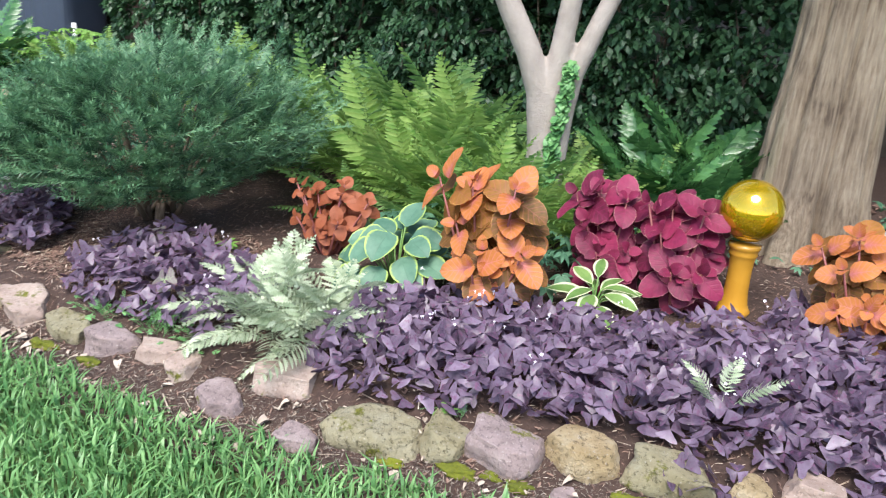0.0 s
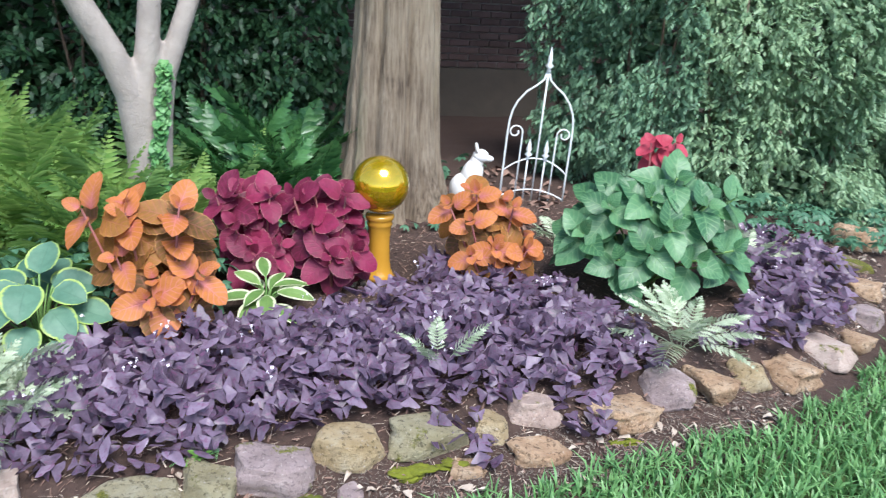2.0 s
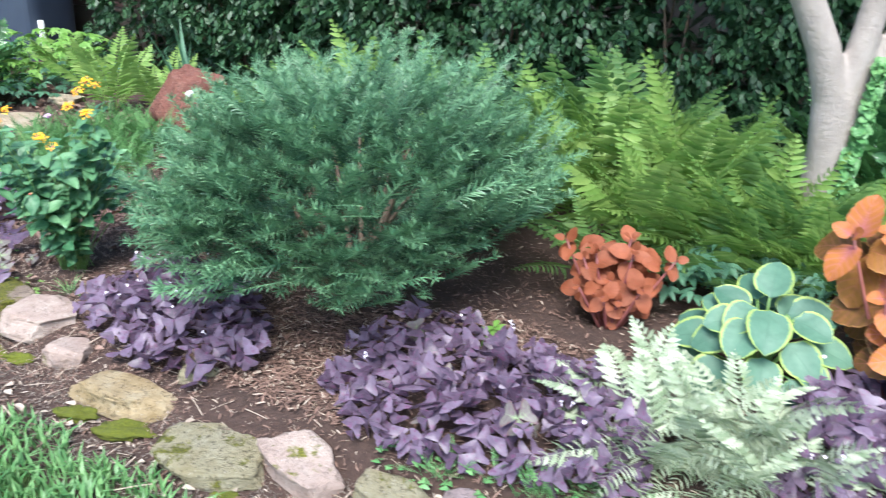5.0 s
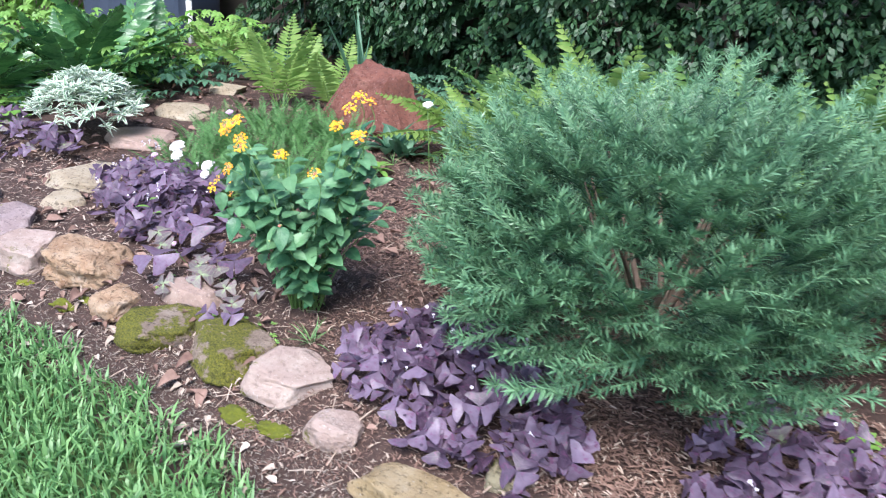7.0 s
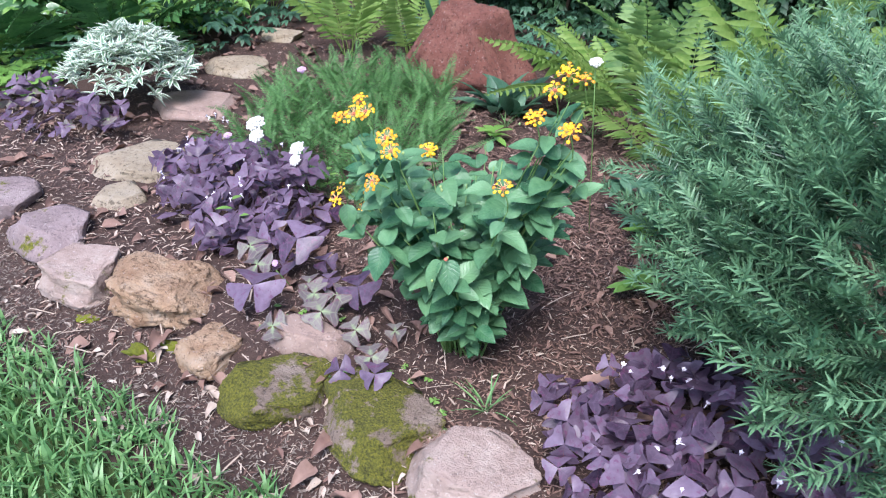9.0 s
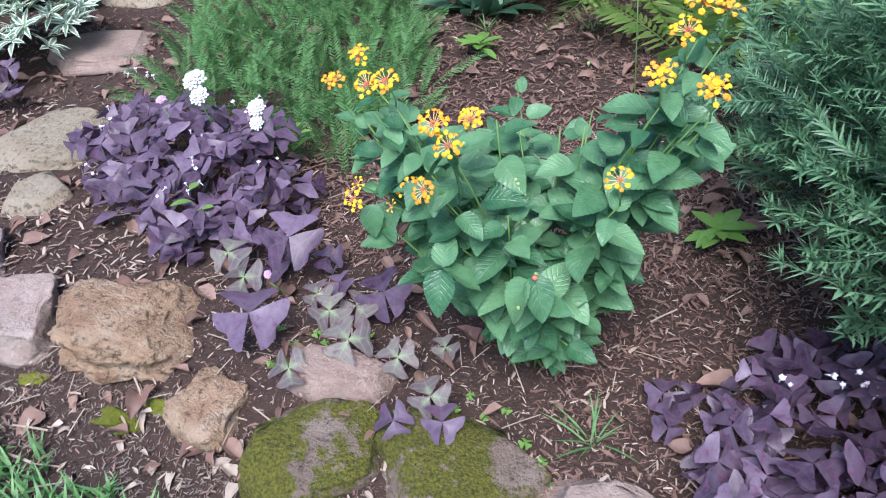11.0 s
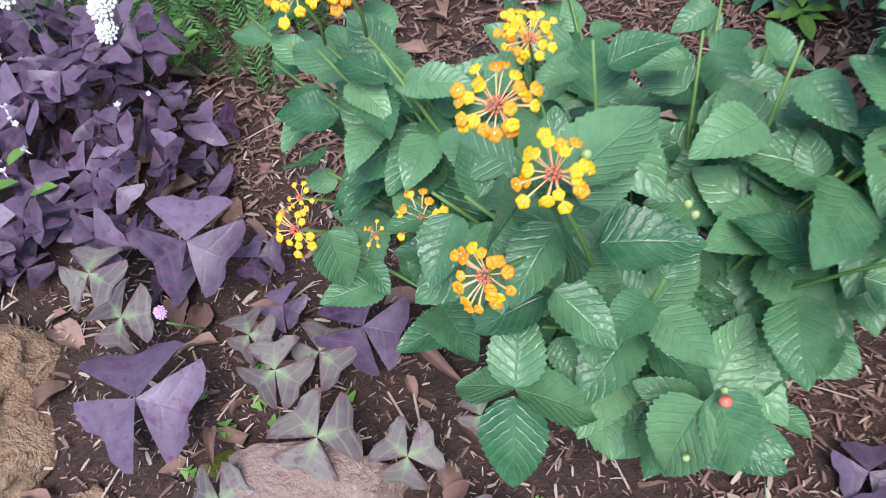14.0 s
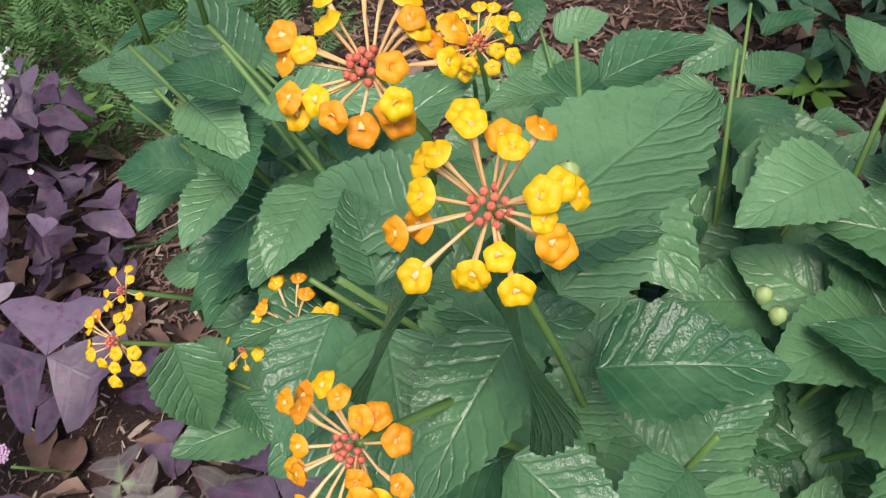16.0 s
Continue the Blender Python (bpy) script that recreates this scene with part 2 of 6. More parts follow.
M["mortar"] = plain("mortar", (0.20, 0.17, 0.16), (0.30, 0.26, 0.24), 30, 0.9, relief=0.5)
# Brick and foundation base colours lowered to carry the wall's deep shade.
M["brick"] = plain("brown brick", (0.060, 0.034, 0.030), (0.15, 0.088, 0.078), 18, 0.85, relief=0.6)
M["concrete"] = plain("tan foundation darkened for shade", (0.065, 0.050, 0.040), (0.11, 0.088, 0.068), 8, 0.9, relief=0.5)
M["red_rock"] = stone_mat("red lava rock", (0.17, 0.062, 0.045), (0.25, 0.095, 0.068), (0.32, 0.15, 0.11))
M["s_purple"] = stone_mat("mauve stone", (0.23, 0.170, 0.165), (0.34, 0.255, 0.250), (0.44, 0.35, 0.335), 0.05, 0.5, 0.016)
M["s_yellow"] = stone_mat("yellow sandstone", (0.35, 0.245, 0.115), (0.47, 0.35, 0.20), (0.54, 0.45, 0.31))
M["s_green"] = stone_mat("pale olive stone", (0.288, 0.240, 0.128), (0.376, 0.328, 0.208), (0.432, 0.392, 0.288), 0.12)
M["s_pink"] = stone_mat("pink sandstone", (0.32, 0.225, 0.188), (0.42, 0.315, 0.268), (0.50, 0.405, 0.350), 0.06, 0.35, 0.012)
M["s_tan"] = stone_mat("rough tan stone", (0.34, 0.190, 0.105), (0.52, 0.345, 0.215), (0.64, 0.49, 0.36))
M["s_moss"] = stone_mat("mossy stone", (0.22, 0.16, 0.12), (0.30, 0.22, 0.17), (0.38, 0.30, 0.24), 0.50)
M["s_flag"] = stone_mat("grey brown flagstone", (0.26, 0.185, 0.15), (0.36, 0.255, 0.21), (0.42, 0.32, 0.265), 0.0, 0.3, 0.010)
M["s_pale"] = stone_mat("pale flagstone", (0.40, 0.31, 0.21), (0.49, 0.40, 0.28), (0.55, 0.47, 0.36))
M["moss"] = plain("bright moss", (0.065, 0.080, 0.008), (0.25, 0.27, 0.015), 90, 0.95, relief=1.0, distance=0.008, fine=260)


def amber(name, rough, metal, coat, a, b):
    m = plain(name, a, b, 10, rough, metal, relief=0.14, distance=0.006, coat=coat, fine=14)
    m.node_tree.nodes["Principled BSDF"].inputs["Coat Roughness"].default_value = 0.03
    return m


M["globe"] = amber("amber mirrored glass", 0.06, 0.70, 1.0, (0.52, 0.33, 0.004), (0.66, 0.43, 0.010))
M["glaze"] = amber("amber glazed ceramic", 0.22, 0.0, 0.8, (0.38, 0.17, 0.014), (0.55, 0.28, 0.035))


def fluted_bark():
    m, t, p, n = shader("furrowed grey brown bark")
    tc = n("TexCoord").outputs["Object"]
    mp = n("Mapping")
    mp.inputs["Scale"].default_value = (1, 1, 0.045)
    link(t, tc, mp.inputs[0])
    streak = noise_tex(t, 70, 5, 0.62, mp.outputs[0])
    fine_streak = noise_tex(t, 210, 4, 0.7, mp.outputs[0])
    big = noise_tex(t, 3.0, 5, 0.65)
    k = math_node(t, "ADD", math_node(t, "MULTIPLY", streak, 0.60), math_node(t, "MULTIPLY", big, 0.45))
    col = ramp(t, k, ((0.38, (0.095, 0.066, 0.045)), (0.48, (0.215, 0.160, 0.112)), (0.60, (0.315, 0.248, 0.180)), (0.72, (0.41, 0.335, 0.25))))
    green = n("MapRange", val=(None, 0.58, 0.72, 0, 1))
    link(t, noise_tex(t, 5, 4, 0.6, mp.outputs[0]), green.inputs[0])
    col = mixc(t, math_node(t, "MULTIPLY", green.outputs[0], 0.6), col, (0.25, 0.24, 0.13))
    link(t, col, p.inputs["Base Color"])
    p.inputs["Roughness"].default_value = 0.9
    bump(t, math_node(t, "ADD", streak, math_node(t, "MULTIPLY", fine_streak, 0.5)), 0.8, 0.035, p)
    return m


M["bark_furrowed"] = fluted_bark()

# ---- mesh helpers ----
rng = np.random.default_rng(7)


def rnd(a, b):
    return float(rng.uniform(a, b))


def mesh(name, verts, faces, mat, uvs=None, smooth=True):
    me = bpy.data.meshes.new(name)
    me.from_pydata([tuple(v) for v in verts] if not isinstance(verts, np.ndarray) else verts.tolist(), [], faces)
    if uvs is not None:
        lay = me.uv_layers.new(name="UVMap")
        idx = np.empty(len(me.loops), dtype=np.int32)
        me.loops.foreach_get("vertex_index", idx)
        lay.data.foreach_set("uv", np.asarray(uvs, dtype=np.float32)[idx].ravel())
    if smooth:
        me.polygons.foreach_set("use_smooth", np.ones(len(me.polygons), dtype=bool))
    for one in mat if isinstance(mat, (list, tuple)) else [mat]:
        me.materials.append(one)
    me.update()
    return me


class Pile:
    """Many copies of small templates (verts, faces, uvs) joined into one mesh."""

    def __init__(self):
        self.v, self.f, self.uv, self.n = [], [], [], 0

    def add(self, tmpl, m=None):
        v, f, uv = tmpl
        if m is not None:
            a = np.array(m)
            v = v @ a[:3, :3].T + a[:3, 3]
        self.v.append(v)
        self.uv.append(uv)
        self.f.append([tuple(i + self.n for i in q) for q in f])
        self.n += len(v)

    def template(self):
        return np.concatenate(self.v), [q for part_f in self.f for q in part_f], np.concatenate(self.uv)

    def mesh(self, name, mat, smooth=True):
        v, f, uv = self.template()
        return mesh(name, v, f, mat, uv, smooth)


def thing(name, at, label, category, group="", kind=""):
    ob = new(name)
    ob.matrix_basis = pose(*at)
    ob.empty_display_size = 0.1
    return tagged(ob, label, category, group, kind)


def part(name, data, parent, m=None, label=""):
    """A mesh as one part of a thing; m is given in the world."""
    ob = new(name, data)
    ob.parent = parent
    base = parent.matrix_basis if parent.parent is None else parent.parent.matrix_basis @ parent.matrix_basis
    ob.matrix_basis = base.inverted() @ (m if m is not None else Matrix())
    if label:
        ob["label"] = label
    return ob


def single(name, data, m, label, category, group="", kind=""):
    ob = new(name, data)
    ob.matrix_basis = m
    return tagged(ob, label, category, group, kind)


def turn(pos, yaw=0.0, pitch=0.0, roll=0.0, s=1.0):
    """A leaf's pose: it grows along its own y; yaw turns it (0 is world +y), pitch lifts its tip."""
    sc = s if isinstance(s, tuple) else (s, s, s)
    return Matrix.Translation(pos) @ Matrix.Rotation(yaw, 4, "Z") @ Matrix.Rotation(pitch, 4, "X") @ Matrix.Rotation(roll, 4, "Y") @ Matrix.Diagonal((*sc, 1))


def aim(a, b, roll=0.0, s=(1, 1, 1)):
    """A pose at a whose y axis points to b and whose z axis is up as far as it can be."""
    y = (Vector(b) - Vector(a)).normalized()
    x = y.cross(Vector((0, 0, 1)))
    x = x.normalized() if x.length > 1e-4 else Vector((1, 0, 0))
    z = x.cross(y)
    r = Matrix((x, y, z)).transposed().to_4x4()
    return Matrix.Translation(a) @ r @ Matrix.Rotation(roll, 4, "Y") @ Matrix.Diagonal((*s, 1))


def ovate(s):
    return math.sin(math.pi * s ** 0.72) ** 0.72 * (1 - 0.22 * s)


def rounded(s):
    return math.sin(math.pi * s ** 0.80) ** 0.55


def elliptic(s):
    return math.sin(math.pi * s) ** 0.8


def heart(s):
    return (math.sin(math.pi * (0.16 + 0.84 * s) ** 0.9)) ** 0.75


def lance(s):
    return math.sin(math.pi * s ** 0.75) ** 1.2


def leaf(length=1.0, width=0.6, nl=7, nw=4, shape=ovate, droop=0.25, cup=0.15, teeth=0.0, wave=0.0, base=0.0, seed=0):
    """A leaf along +y from the origin: (verts, faces, uvs)."""
    r = np.random.default_rng(seed)
    v, uv, f = [], [], []
    ph = r.uniform(0, 6)
    for i in range(nl + 1):
        s = base + (1 - base) * i / nl
        w = max(shape(min(max(s, 0.0), 1.0)), 0.0) * width / 2
        if 0 < i < nl and teeth:
            w *= 1 + teeth * (1 if i % 2 else -1)
        for j in range(nw + 1):
            q = 2 * j / nw - 1
            z = -droop * s * s * length + cup * abs(q) ** 1.3 * w * 2 + wave * length * math.sin(s * 9 + ph + q * 2) * abs(q)
            y = s * length - (0.06 * length * abs(q) if shape is heart and s < 0.3 else 0)
            v.append((q * w, y * (1 - 0.12 * droop * s), z))
            uv.append((0.5 + q / 2, s))
    for i in range(nl):
        for j in range(nw):
            a = i * (nw + 1) + j
            f.append((a, a + 1, a + nw + 2, a + nw + 1))
    return np.array(v), f, np.array(uv)


def tube(points, radii, sides=6, cap=True):
    """A round rod through points: (verts, faces, uvs)."""
    v, f, uv = [], [], []
    pts = [Vector(p) for p in points]
    side = None
    for i, p in enumerate(pts):
        d = (pts[min(i + 1, len(pts) - 1)] - pts[max(i - 1, 0)]).normalized()
        if side is None:
            side = d.cross(Vector((0.3, 0.2, 1))) if abs(d.z) < 0.9 else d.cross(Vector((1, 0, 0)))
        side = (side - d * side.dot(d)).normalized()
        up = d.cross(side)
        r = radii[i] if isinstance(radii, (list, tuple)) else radii
        for k in range(sides):
            a = 2 * math.pi * k / sides
            v.append(tuple(p + (side * math.cos(a) + up * math.sin(a)) * r))
            uv.append((k / sides, i / max(1, len(pts) - 1)))
    for i in range(len(pts) - 1):
        for k in range(sides):
            a, b = i * sides + k, i * sides + (k + 1) % sides
            f.append((a, b, b + sides, a + sides))
    if cap:
        f.append(tuple(range(sides - 1, -1, -1)))
        f.append(tuple(range((len(pts) - 1) * sides, len(pts) * sides)))
    return np.array(v), f, np.array(uv)


def lathe(profile, sides=32):
    v, f, uv = [], [], []
    for i, (r, z) in enumerate(profile):
        for k in range(sides):
            a = 2 * math.pi * k / sides
            v.append((r * math.cos(a), r * math.sin(a), z))
            uv.append((k / sides, i / len(profile)))
    for i in range(len(profile) - 1):
        for k in range(sides):
            a, b = i * sides + k, i * sides + (k + 1) % sides
            f.append((a, b, b + sides, a + sides))
    return np.array(v), f, np.array(uv)


def bend(a, b, sag, n=6):
    """Points on an arch from a to b that rises by sag."""
    a, b = Vector(a), Vector(b)
    return [a.lerp(b, i / n) + Vector((0, 0, sag * 4 * (i / n) * (1 - i / n))) for i in range(n + 1)]


# ---- ground ----
EDGE_X = [-30, -9, -6, -4.94, -4.33, -3.98, -3.37, -3.03, -2.34, -1.75, -0.7, 0.16, 0.92, 1.39, 1.93, 2.5, 3.2, 4.1, 6, 30]
EDGE_Y = [7, 4.2, 3.3, 2.98, 2.86, 2.78, 2.63, 2.50, 2.34, 2.27, 2.25, 2.35, 2.45, 2.59, 2.70, 2.93, 3.48, 4.2, 5.6, 14]


def edge(x):
    return float(np.interp(x, EDGE_X, EDGE_Y))


def smooth(a, b, x):
    k = min(max((x - a) / (b - a), 0.0), 1.0)
    return k * k * (3 - 2 * k)


def bed_z(x, y):
    d = y - edge(x)
    return -0.02 + 0.10 * smooth(0.0, 0.34, d) + 0.05 * smooth(0.6, 2.5, d) + 0.012 * noise.noise((x * 3, y * 3, 0)) + 0.006 * noise.noise((x * 11, y * 11, 4))


def grid(x0, x1, y0, y1, nx, ny, zf):
    xs, ys = np.linspace(x0, x1, nx + 1), np.linspace(y0, y1, ny + 1)
    v = [(x, y, zf(x, y)) for y in ys for x in xs]
    f = [(j * (nx + 1) + i, j * (nx + 1) + i + 1, (j + 1) * (nx + 1) + i + 1, (j + 1) * (nx + 1) + i) for j in range(ny) for i in range(nx)]
    return v, f


v, f = grid(-400, 400, -400, 400, 8, 8, lambda x, y: -0.03)
single("ground", mesh("ground", v, f, M["lawn"]), Matrix(), "flat green lawn reaching far out", "ground", kind="structure")
v, f = grid(-12, 8, 0.0, 1.0, 260, 110, lambda x, y: 0)
v = [(x, edge(x) - 0.22 + y ** 1.6 * (11.5 - edge(x)), 0) for x, y, z in v]
v = [(x, y, max(bed_z(x, y), -0.024)) for x, y, z in v]
single("garden_bed", mesh("garden_bed", v, f, M["mulch"]), Matrix(), "raised bed of dark soil and red-brown mulch", "garden bed", kind="structure")

# ---- edging stones ----
def stone_mesh(name, w, d, h, mat, seed, box=0.62, rough=0.16, fine=4, facets=0):
    bm = bmesh.new()
    bmesh.ops.create_icosphere(bm, subdivisions=fine, radius=1)
    off = Vector((seed * 3.7, seed * 1.3, seed * 2.1))
    pick = np.random.default_rng(int(abs(seed) * 13) + 5)
    cuts = []
    for i in range(facets):
        a = 6.283 * (i + pick.uniform(-0.3, 0.3)) / max(1, facets - 1)
        up = pick.uniform(-0.15, 0.45) if i < facets - 1 else 4.0
        cuts.append((Vector((math.cos(a), math.sin(a), up)).normalized(), pick.uniform(0.70, 0.98) if i < facets - 1 else pick.uniform(0.66, 0.86)))
    for q in bm.verts:
        c = q.co.copy()
        c = Vector([math.copysign(abs(k) ** box, k) for k in c])
        for way, far_out in cuts:
            over = c.dot(way) - far_out
            if over > 0:
                c -= way * over * 0.92
        lump = noise.noise(c * 1.2 + off) * rough * 1.5 - abs(noise.noise(c * 2.6 + off)) * rough * 0.6 + noise.noise(c * 6 + off) * rough * 0.35 + noise.noise(c * 14 + off) * rough * 0.22 - max(0.0, noise.noise(c * 11 - off)) * rough * 0.35 + noise.noise(c * 30 + off) * rough * 0.10
        c *= 1 + lump
        q.co = Vector((c.x * w / 2, c.y * d / 2, (c.z * 0.5 + 0.5) * h))
    me = bpy.data.meshes.new(name)
    bm.to_mesh(me)
    bm.free()
    me.polygons.foreach_set("use_smooth", np.ones(len(me.polygons), dtype=bool))
    me.materials.append(mat)
    return me


STONES = (
    # x, y, width, depth, height, turn, kind
    (3.63, 4.35, 0.22, 0.22, 0.24, 10, "s_tan"), (3.30, 4.00, 0.22, 0.24, 0.14, -5, "s_moss"), (2.54, 3.13, 0.20, 0.24, 0.12, 35, "s_pink"),
    (2.27, 2.97, 0.21, 0.22, 0.13, 25, "s_tan"), (2.80, 3.26, 0.20, 0.18, 0.11, 40, "s_tan"), (3.02, 3.48, 0.20, 0.18, 0.11, 45, "s_purple"), (3.20, 3.72, 0.18, 0.18, 0.11, 50, "s_tan"), (2.06, 2.95, 0.15, 0.20, 0.12, 20, "s_yellow"), (1.86, 2.88, 0.16, 0.20, 0.13, 10, "s_tan"),
    (1.65, 2.85, 0.21, 0.20, 0.15, 8, "s_purple"), (1.44, 2.74, 0.24, 0.18, 0.12, 12, "s_tan"), (1.09, 2.75, 0.20, 0.16, 0.12, 8, "s_pink"), (1.06, 2.57, 0.19, 0.12, 0.10, 6, "s_tan"),
    (0.92, 2.67, 0.11, 0.14, 0.10, 0, "s_yellow"), (0.69, 2.64, 0.29, 0.18, 0.12, 4, "s_green"), (0.43, 2.59, 0.23, 0.18, 0.14, -2, "s_yellow"),
    (0.20, 2.52, 0.23, 0.20, 0.16, 2, "s_purple"), (0.01, 2.48, 0.17, 0.18, 0.14, 5, "s_green"), (-0.21, 2.42, 0.30, 0.20, 0.14, 10, "s_green"),
    (-0.42, 2.28, 0.15, 0.14, 0.10, 10, "s_purple"), (-0.61, 2.49, 0.23, 0.17, 0.13, 12, "s_pink"), (-0.76, 2.32, 0.18, 0.18, 0.12, 6, "s_purple"),
    (-1.00, 2.40, 0.11, 0.15, 0.12, 3, "s_pink"), (-1.14, 2.42, 0.20, 0.12, 0.10, 15, "s_pink"), (-1.36, 2.41, 0.22, 0.17, 0.13, 10, "s_purple"),
    (-1.60, 2.41, 0.24, 0.15, 0.12, -5, "s_green"), (-1.90, 2.44, 0.30, 0.19, 0.14, -28, "s_pink"), (-2.17, 2.42, 0.34, 0.28, 0.12, 10, "s_green"),
    (-2.61, 2.58, 0.38, 0.18, 0.12, -8, "s_yellow"), (-2.42, 2.70, 0.13, 0.10, 0.11, 18, "s_green"), (-2.95, 2.70, 0.18, 0.14, 0.11, 5, "s_pink"),
    (-3.22, 2.85, 0.31, 0.29, 0.14, -21, "s_pink"), (-3.51, 2.92, 0.36, 0.29, 0.13, -21, "s_moss"), (-3.82, 2.95, 0.30, 0.29, 0.15, 3, "s_moss"),
    (-3.83, 3.10, 0.22, 0.13, 0.16, 5, "s_flag"), (-4.10, 3.00, 0.16, 0.18, 0.13, -10, "s_tan"), (-4.40, 3.14, 0.32, 0.30, 0.18, 6, "s_tan"),
    (-4.76, 3.14, 0.27, 0.24, 0.18, 6, "s_pink"), (-5.06, 3.30, 0.36, 0.27, 0.15, -20, "s_purple"), (-5.46, 3.42, 0.30, 0.28, 0.14, 5, "s_purple"),
    (0.42, 2.44, 0.09, 0.09, 0.07, 0, "s_purple"), (0.80, 2.52, 0.12, 0.10, 0.08, 0, "s_tan"),
)
KINDS = {"s_tan": "rough pitted tan edging stone", "s_moss": "brown edging stone under yellow-green moss", "s_pink": "pinkish sandstone edging stone beside the lawn",
         "s_yellow": "yellow sandstone edging block", "s_purple": "mauve-grey rounded edging stone", "s_green": "pale olive edging stone with moss at its foot",
         "s_flag": "flat grey-brown stone behind mossy ones"}
for i, (x, y, w, d, h, r, k) in enumerate(STONES):
    z = bed_z(x, y) - (0.062 if k == "s_moss" else 0.05)
    single("edging_stone", stone_mesh("edging_stone", w * 1.10, d * 1.02, h * 0.66 + 0.03, M[k], i + 1, 0.55, 0.20 if k == "s_tan" else 0.11, 5 if -5 < x < -1.8 else 4, 5 if k == "s_tan" else 7), pose(x, y, z, 0, 0, r), KINDS[k], "stone", "stones edging the bed")
for i, (x, y, w, d, k, r) in enumerate(((-5.27, 3.94, 0.36, 0.42, "s_pale", 20), (-5.06, 3.62, 0.22, 0.2, "s_pale", 0), (-5.53, 4.62, 0.44, 0.40, "s_flag", 12), (-5.75, 5.25, 0.42, 0.32, "s_pale", -8), (-5.95, 5.95, 0.30, 0.26, "s_pale", 4))):
    single("stepping_stone", stone_mesh("stepping_stone", w * 1.08, d * 1.08, 0.07, M[k], 60 + i, 0.5, 0.07, 4, 6), pose(x, y, bed_z(x, y) - 0.02, 0, 0, r),
           "flat pale stepping stone set in mulch" if k == "s_pale" else "flat grey-brown stepping stone beside yarrow", "stepping stone", "stepping stones through the bed")
rock = stone_mesh("boulder", 0.60, 0.48, 0.50, M["red_rock"], 77, 0.5, 0.16, 5, 5)
for q in rock.vertices:
    k = 1.18 - 1.05 * q.co.z
    q.co.x, q.co.y = q.co.x * k - 0.10 * q.co.z, q.co.y * k
single("boulder", rock, pose(-4.40, 5.62, bed_z(-4.4, 5.6) - 0.06, 0, 0, -10), "reddish-brown porous lava boulder standing in mulch", "boulder")
for x, y, s in ((-4.33, 2.95, 0.11), (-4.24, 2.99, 0.07), (0.20, 2.42, 0.06), (-3.95, 3.13, 0.06), (0.10, 2.40, 0.10), (0.29, 2.42, 0.08), (0.62, 2.51, 0.12), (0.76, 2.53, 0.09), (-2.52, 2.45, 0.15), (-2.72, 2.48, 0.13), (-2.05, 2.29, 0.09), (-3.30, 2.69, 0.12), (-3.14, 2.66, 0.10), (-0.10, 2.35, 0.08), (-1.36, 2.29, 0.10), (-1.62, 2.30, 0.10), (1.40, 2.62, 0.08), (-4.62, 3.02, 0.07)):
    single("moss_cushion", stone_mesh("moss_cushion", s * 1.2, s * 0.62, s * 0.30, M["moss"], x * 10, 1.0, 0.45), pose(x, y, bed_z(x, y) - 0.01), "bright yellow-green moss cushion on the soil", "moss", "moss cushions")

# ---- leaves of each kind ----
def trefoil(seed=0, fold=0.22):
    """An oxalis leaf: three notched triangular leaflets round its middle, 1 across."""
    p = Pile()
    r = np.random.default_rng(seed)
    for k in range(3):
        v, f, uv = [], [], []
        for i, (s, w) in enumerate(((0, 0.0), (0.36, 0.205), (0.68, 0.375), (0.88, 0.445), (1.0, 0.37))):
            for j in range(5):
                q = j / 2 - 1
                y = 0.5 * s - 0.085 * (q == 0) * (i == 4) - 0.03 * (abs(q) == 1) * (i > 2)
                v.append((q * w, y, fold * (abs(q) - 0.2) * w - 0.09 * s * s + r.uniform(-0.012, 0.012)))
                uv.append((0.5 + q / 2, s))
        for i in range(4):
            for j in range(4):
                a = i * 5 + j
                f.append((a, a + 1, a + 6, a + 5))
        p.add((np.array(v), f, np.array(uv)), turn((0, 0, 0), 2.094 * k + r.uniform(-0.15, 0.15), r.uniform(-0.28, 0.10), r.uniform(-0.2, 0.2)))
    return p.template()


TREFOILS = [trefoil(i, 0.06 + 0.09 * (i % 4)) for i in range(6)]
TREFOIL_MESH = [mesh("oxalis_leaf", *t[:2], M["oxalis"], t[2]) for t in TREFOILS]
TREFOIL_PALE = [mesh("oxalis_leaf_pale", *t[:2], M["oxalis_pale"], t[2]) for t in TREFOILS]


def inside(x, y, poly):
    hit = False
    for (x0, y0), (x1, y1) in zip(poly, poly[1:] + poly[:1]):
        if (y0 > y) != (y1 > y) and x < (x1 - x0) * (y - y0) / (y1 - y0) + x0:
            hit = not hit
    return hit


def scatter(poly, step, jitter=0.5):
    xs, ys = [p[0] for p in poly], [p[1] for p in poly]
    out = []
    y = min(ys)
    while y < max(ys):
        x = min(xs)
        while x < max(xs):
            a, b = x + rnd(-jitter, jitter) * step, y + rnd(-jitter, jitter) * step
            if inside(a, b, poly):
                out.append((a, b))
            x += step
        y += step
    return out


def oxalis_flower():
    p = Pile()
    for k in range(5):
        p.add(leaf(0.012, 0.010, 2, 2, elliptic, -0.2, 0.1), turn((0, 0, 0), k * 1.2566, 0.7))
    p.add(tube([(0, 0, -0.012), (0, 0, 0)], [0.0008, 0.0022], 4))
    return p.mesh("oxalis_flower", M["white_petal"])


OX_FLOWER = oxalis_flower()
OX_STEM = mesh("oxalis_stem", *tube([(0, 0, -1), (0.05, 0.03, -0.5), (0, 0, 0)], 0.012, 4)[:2], M["stem_purple"])


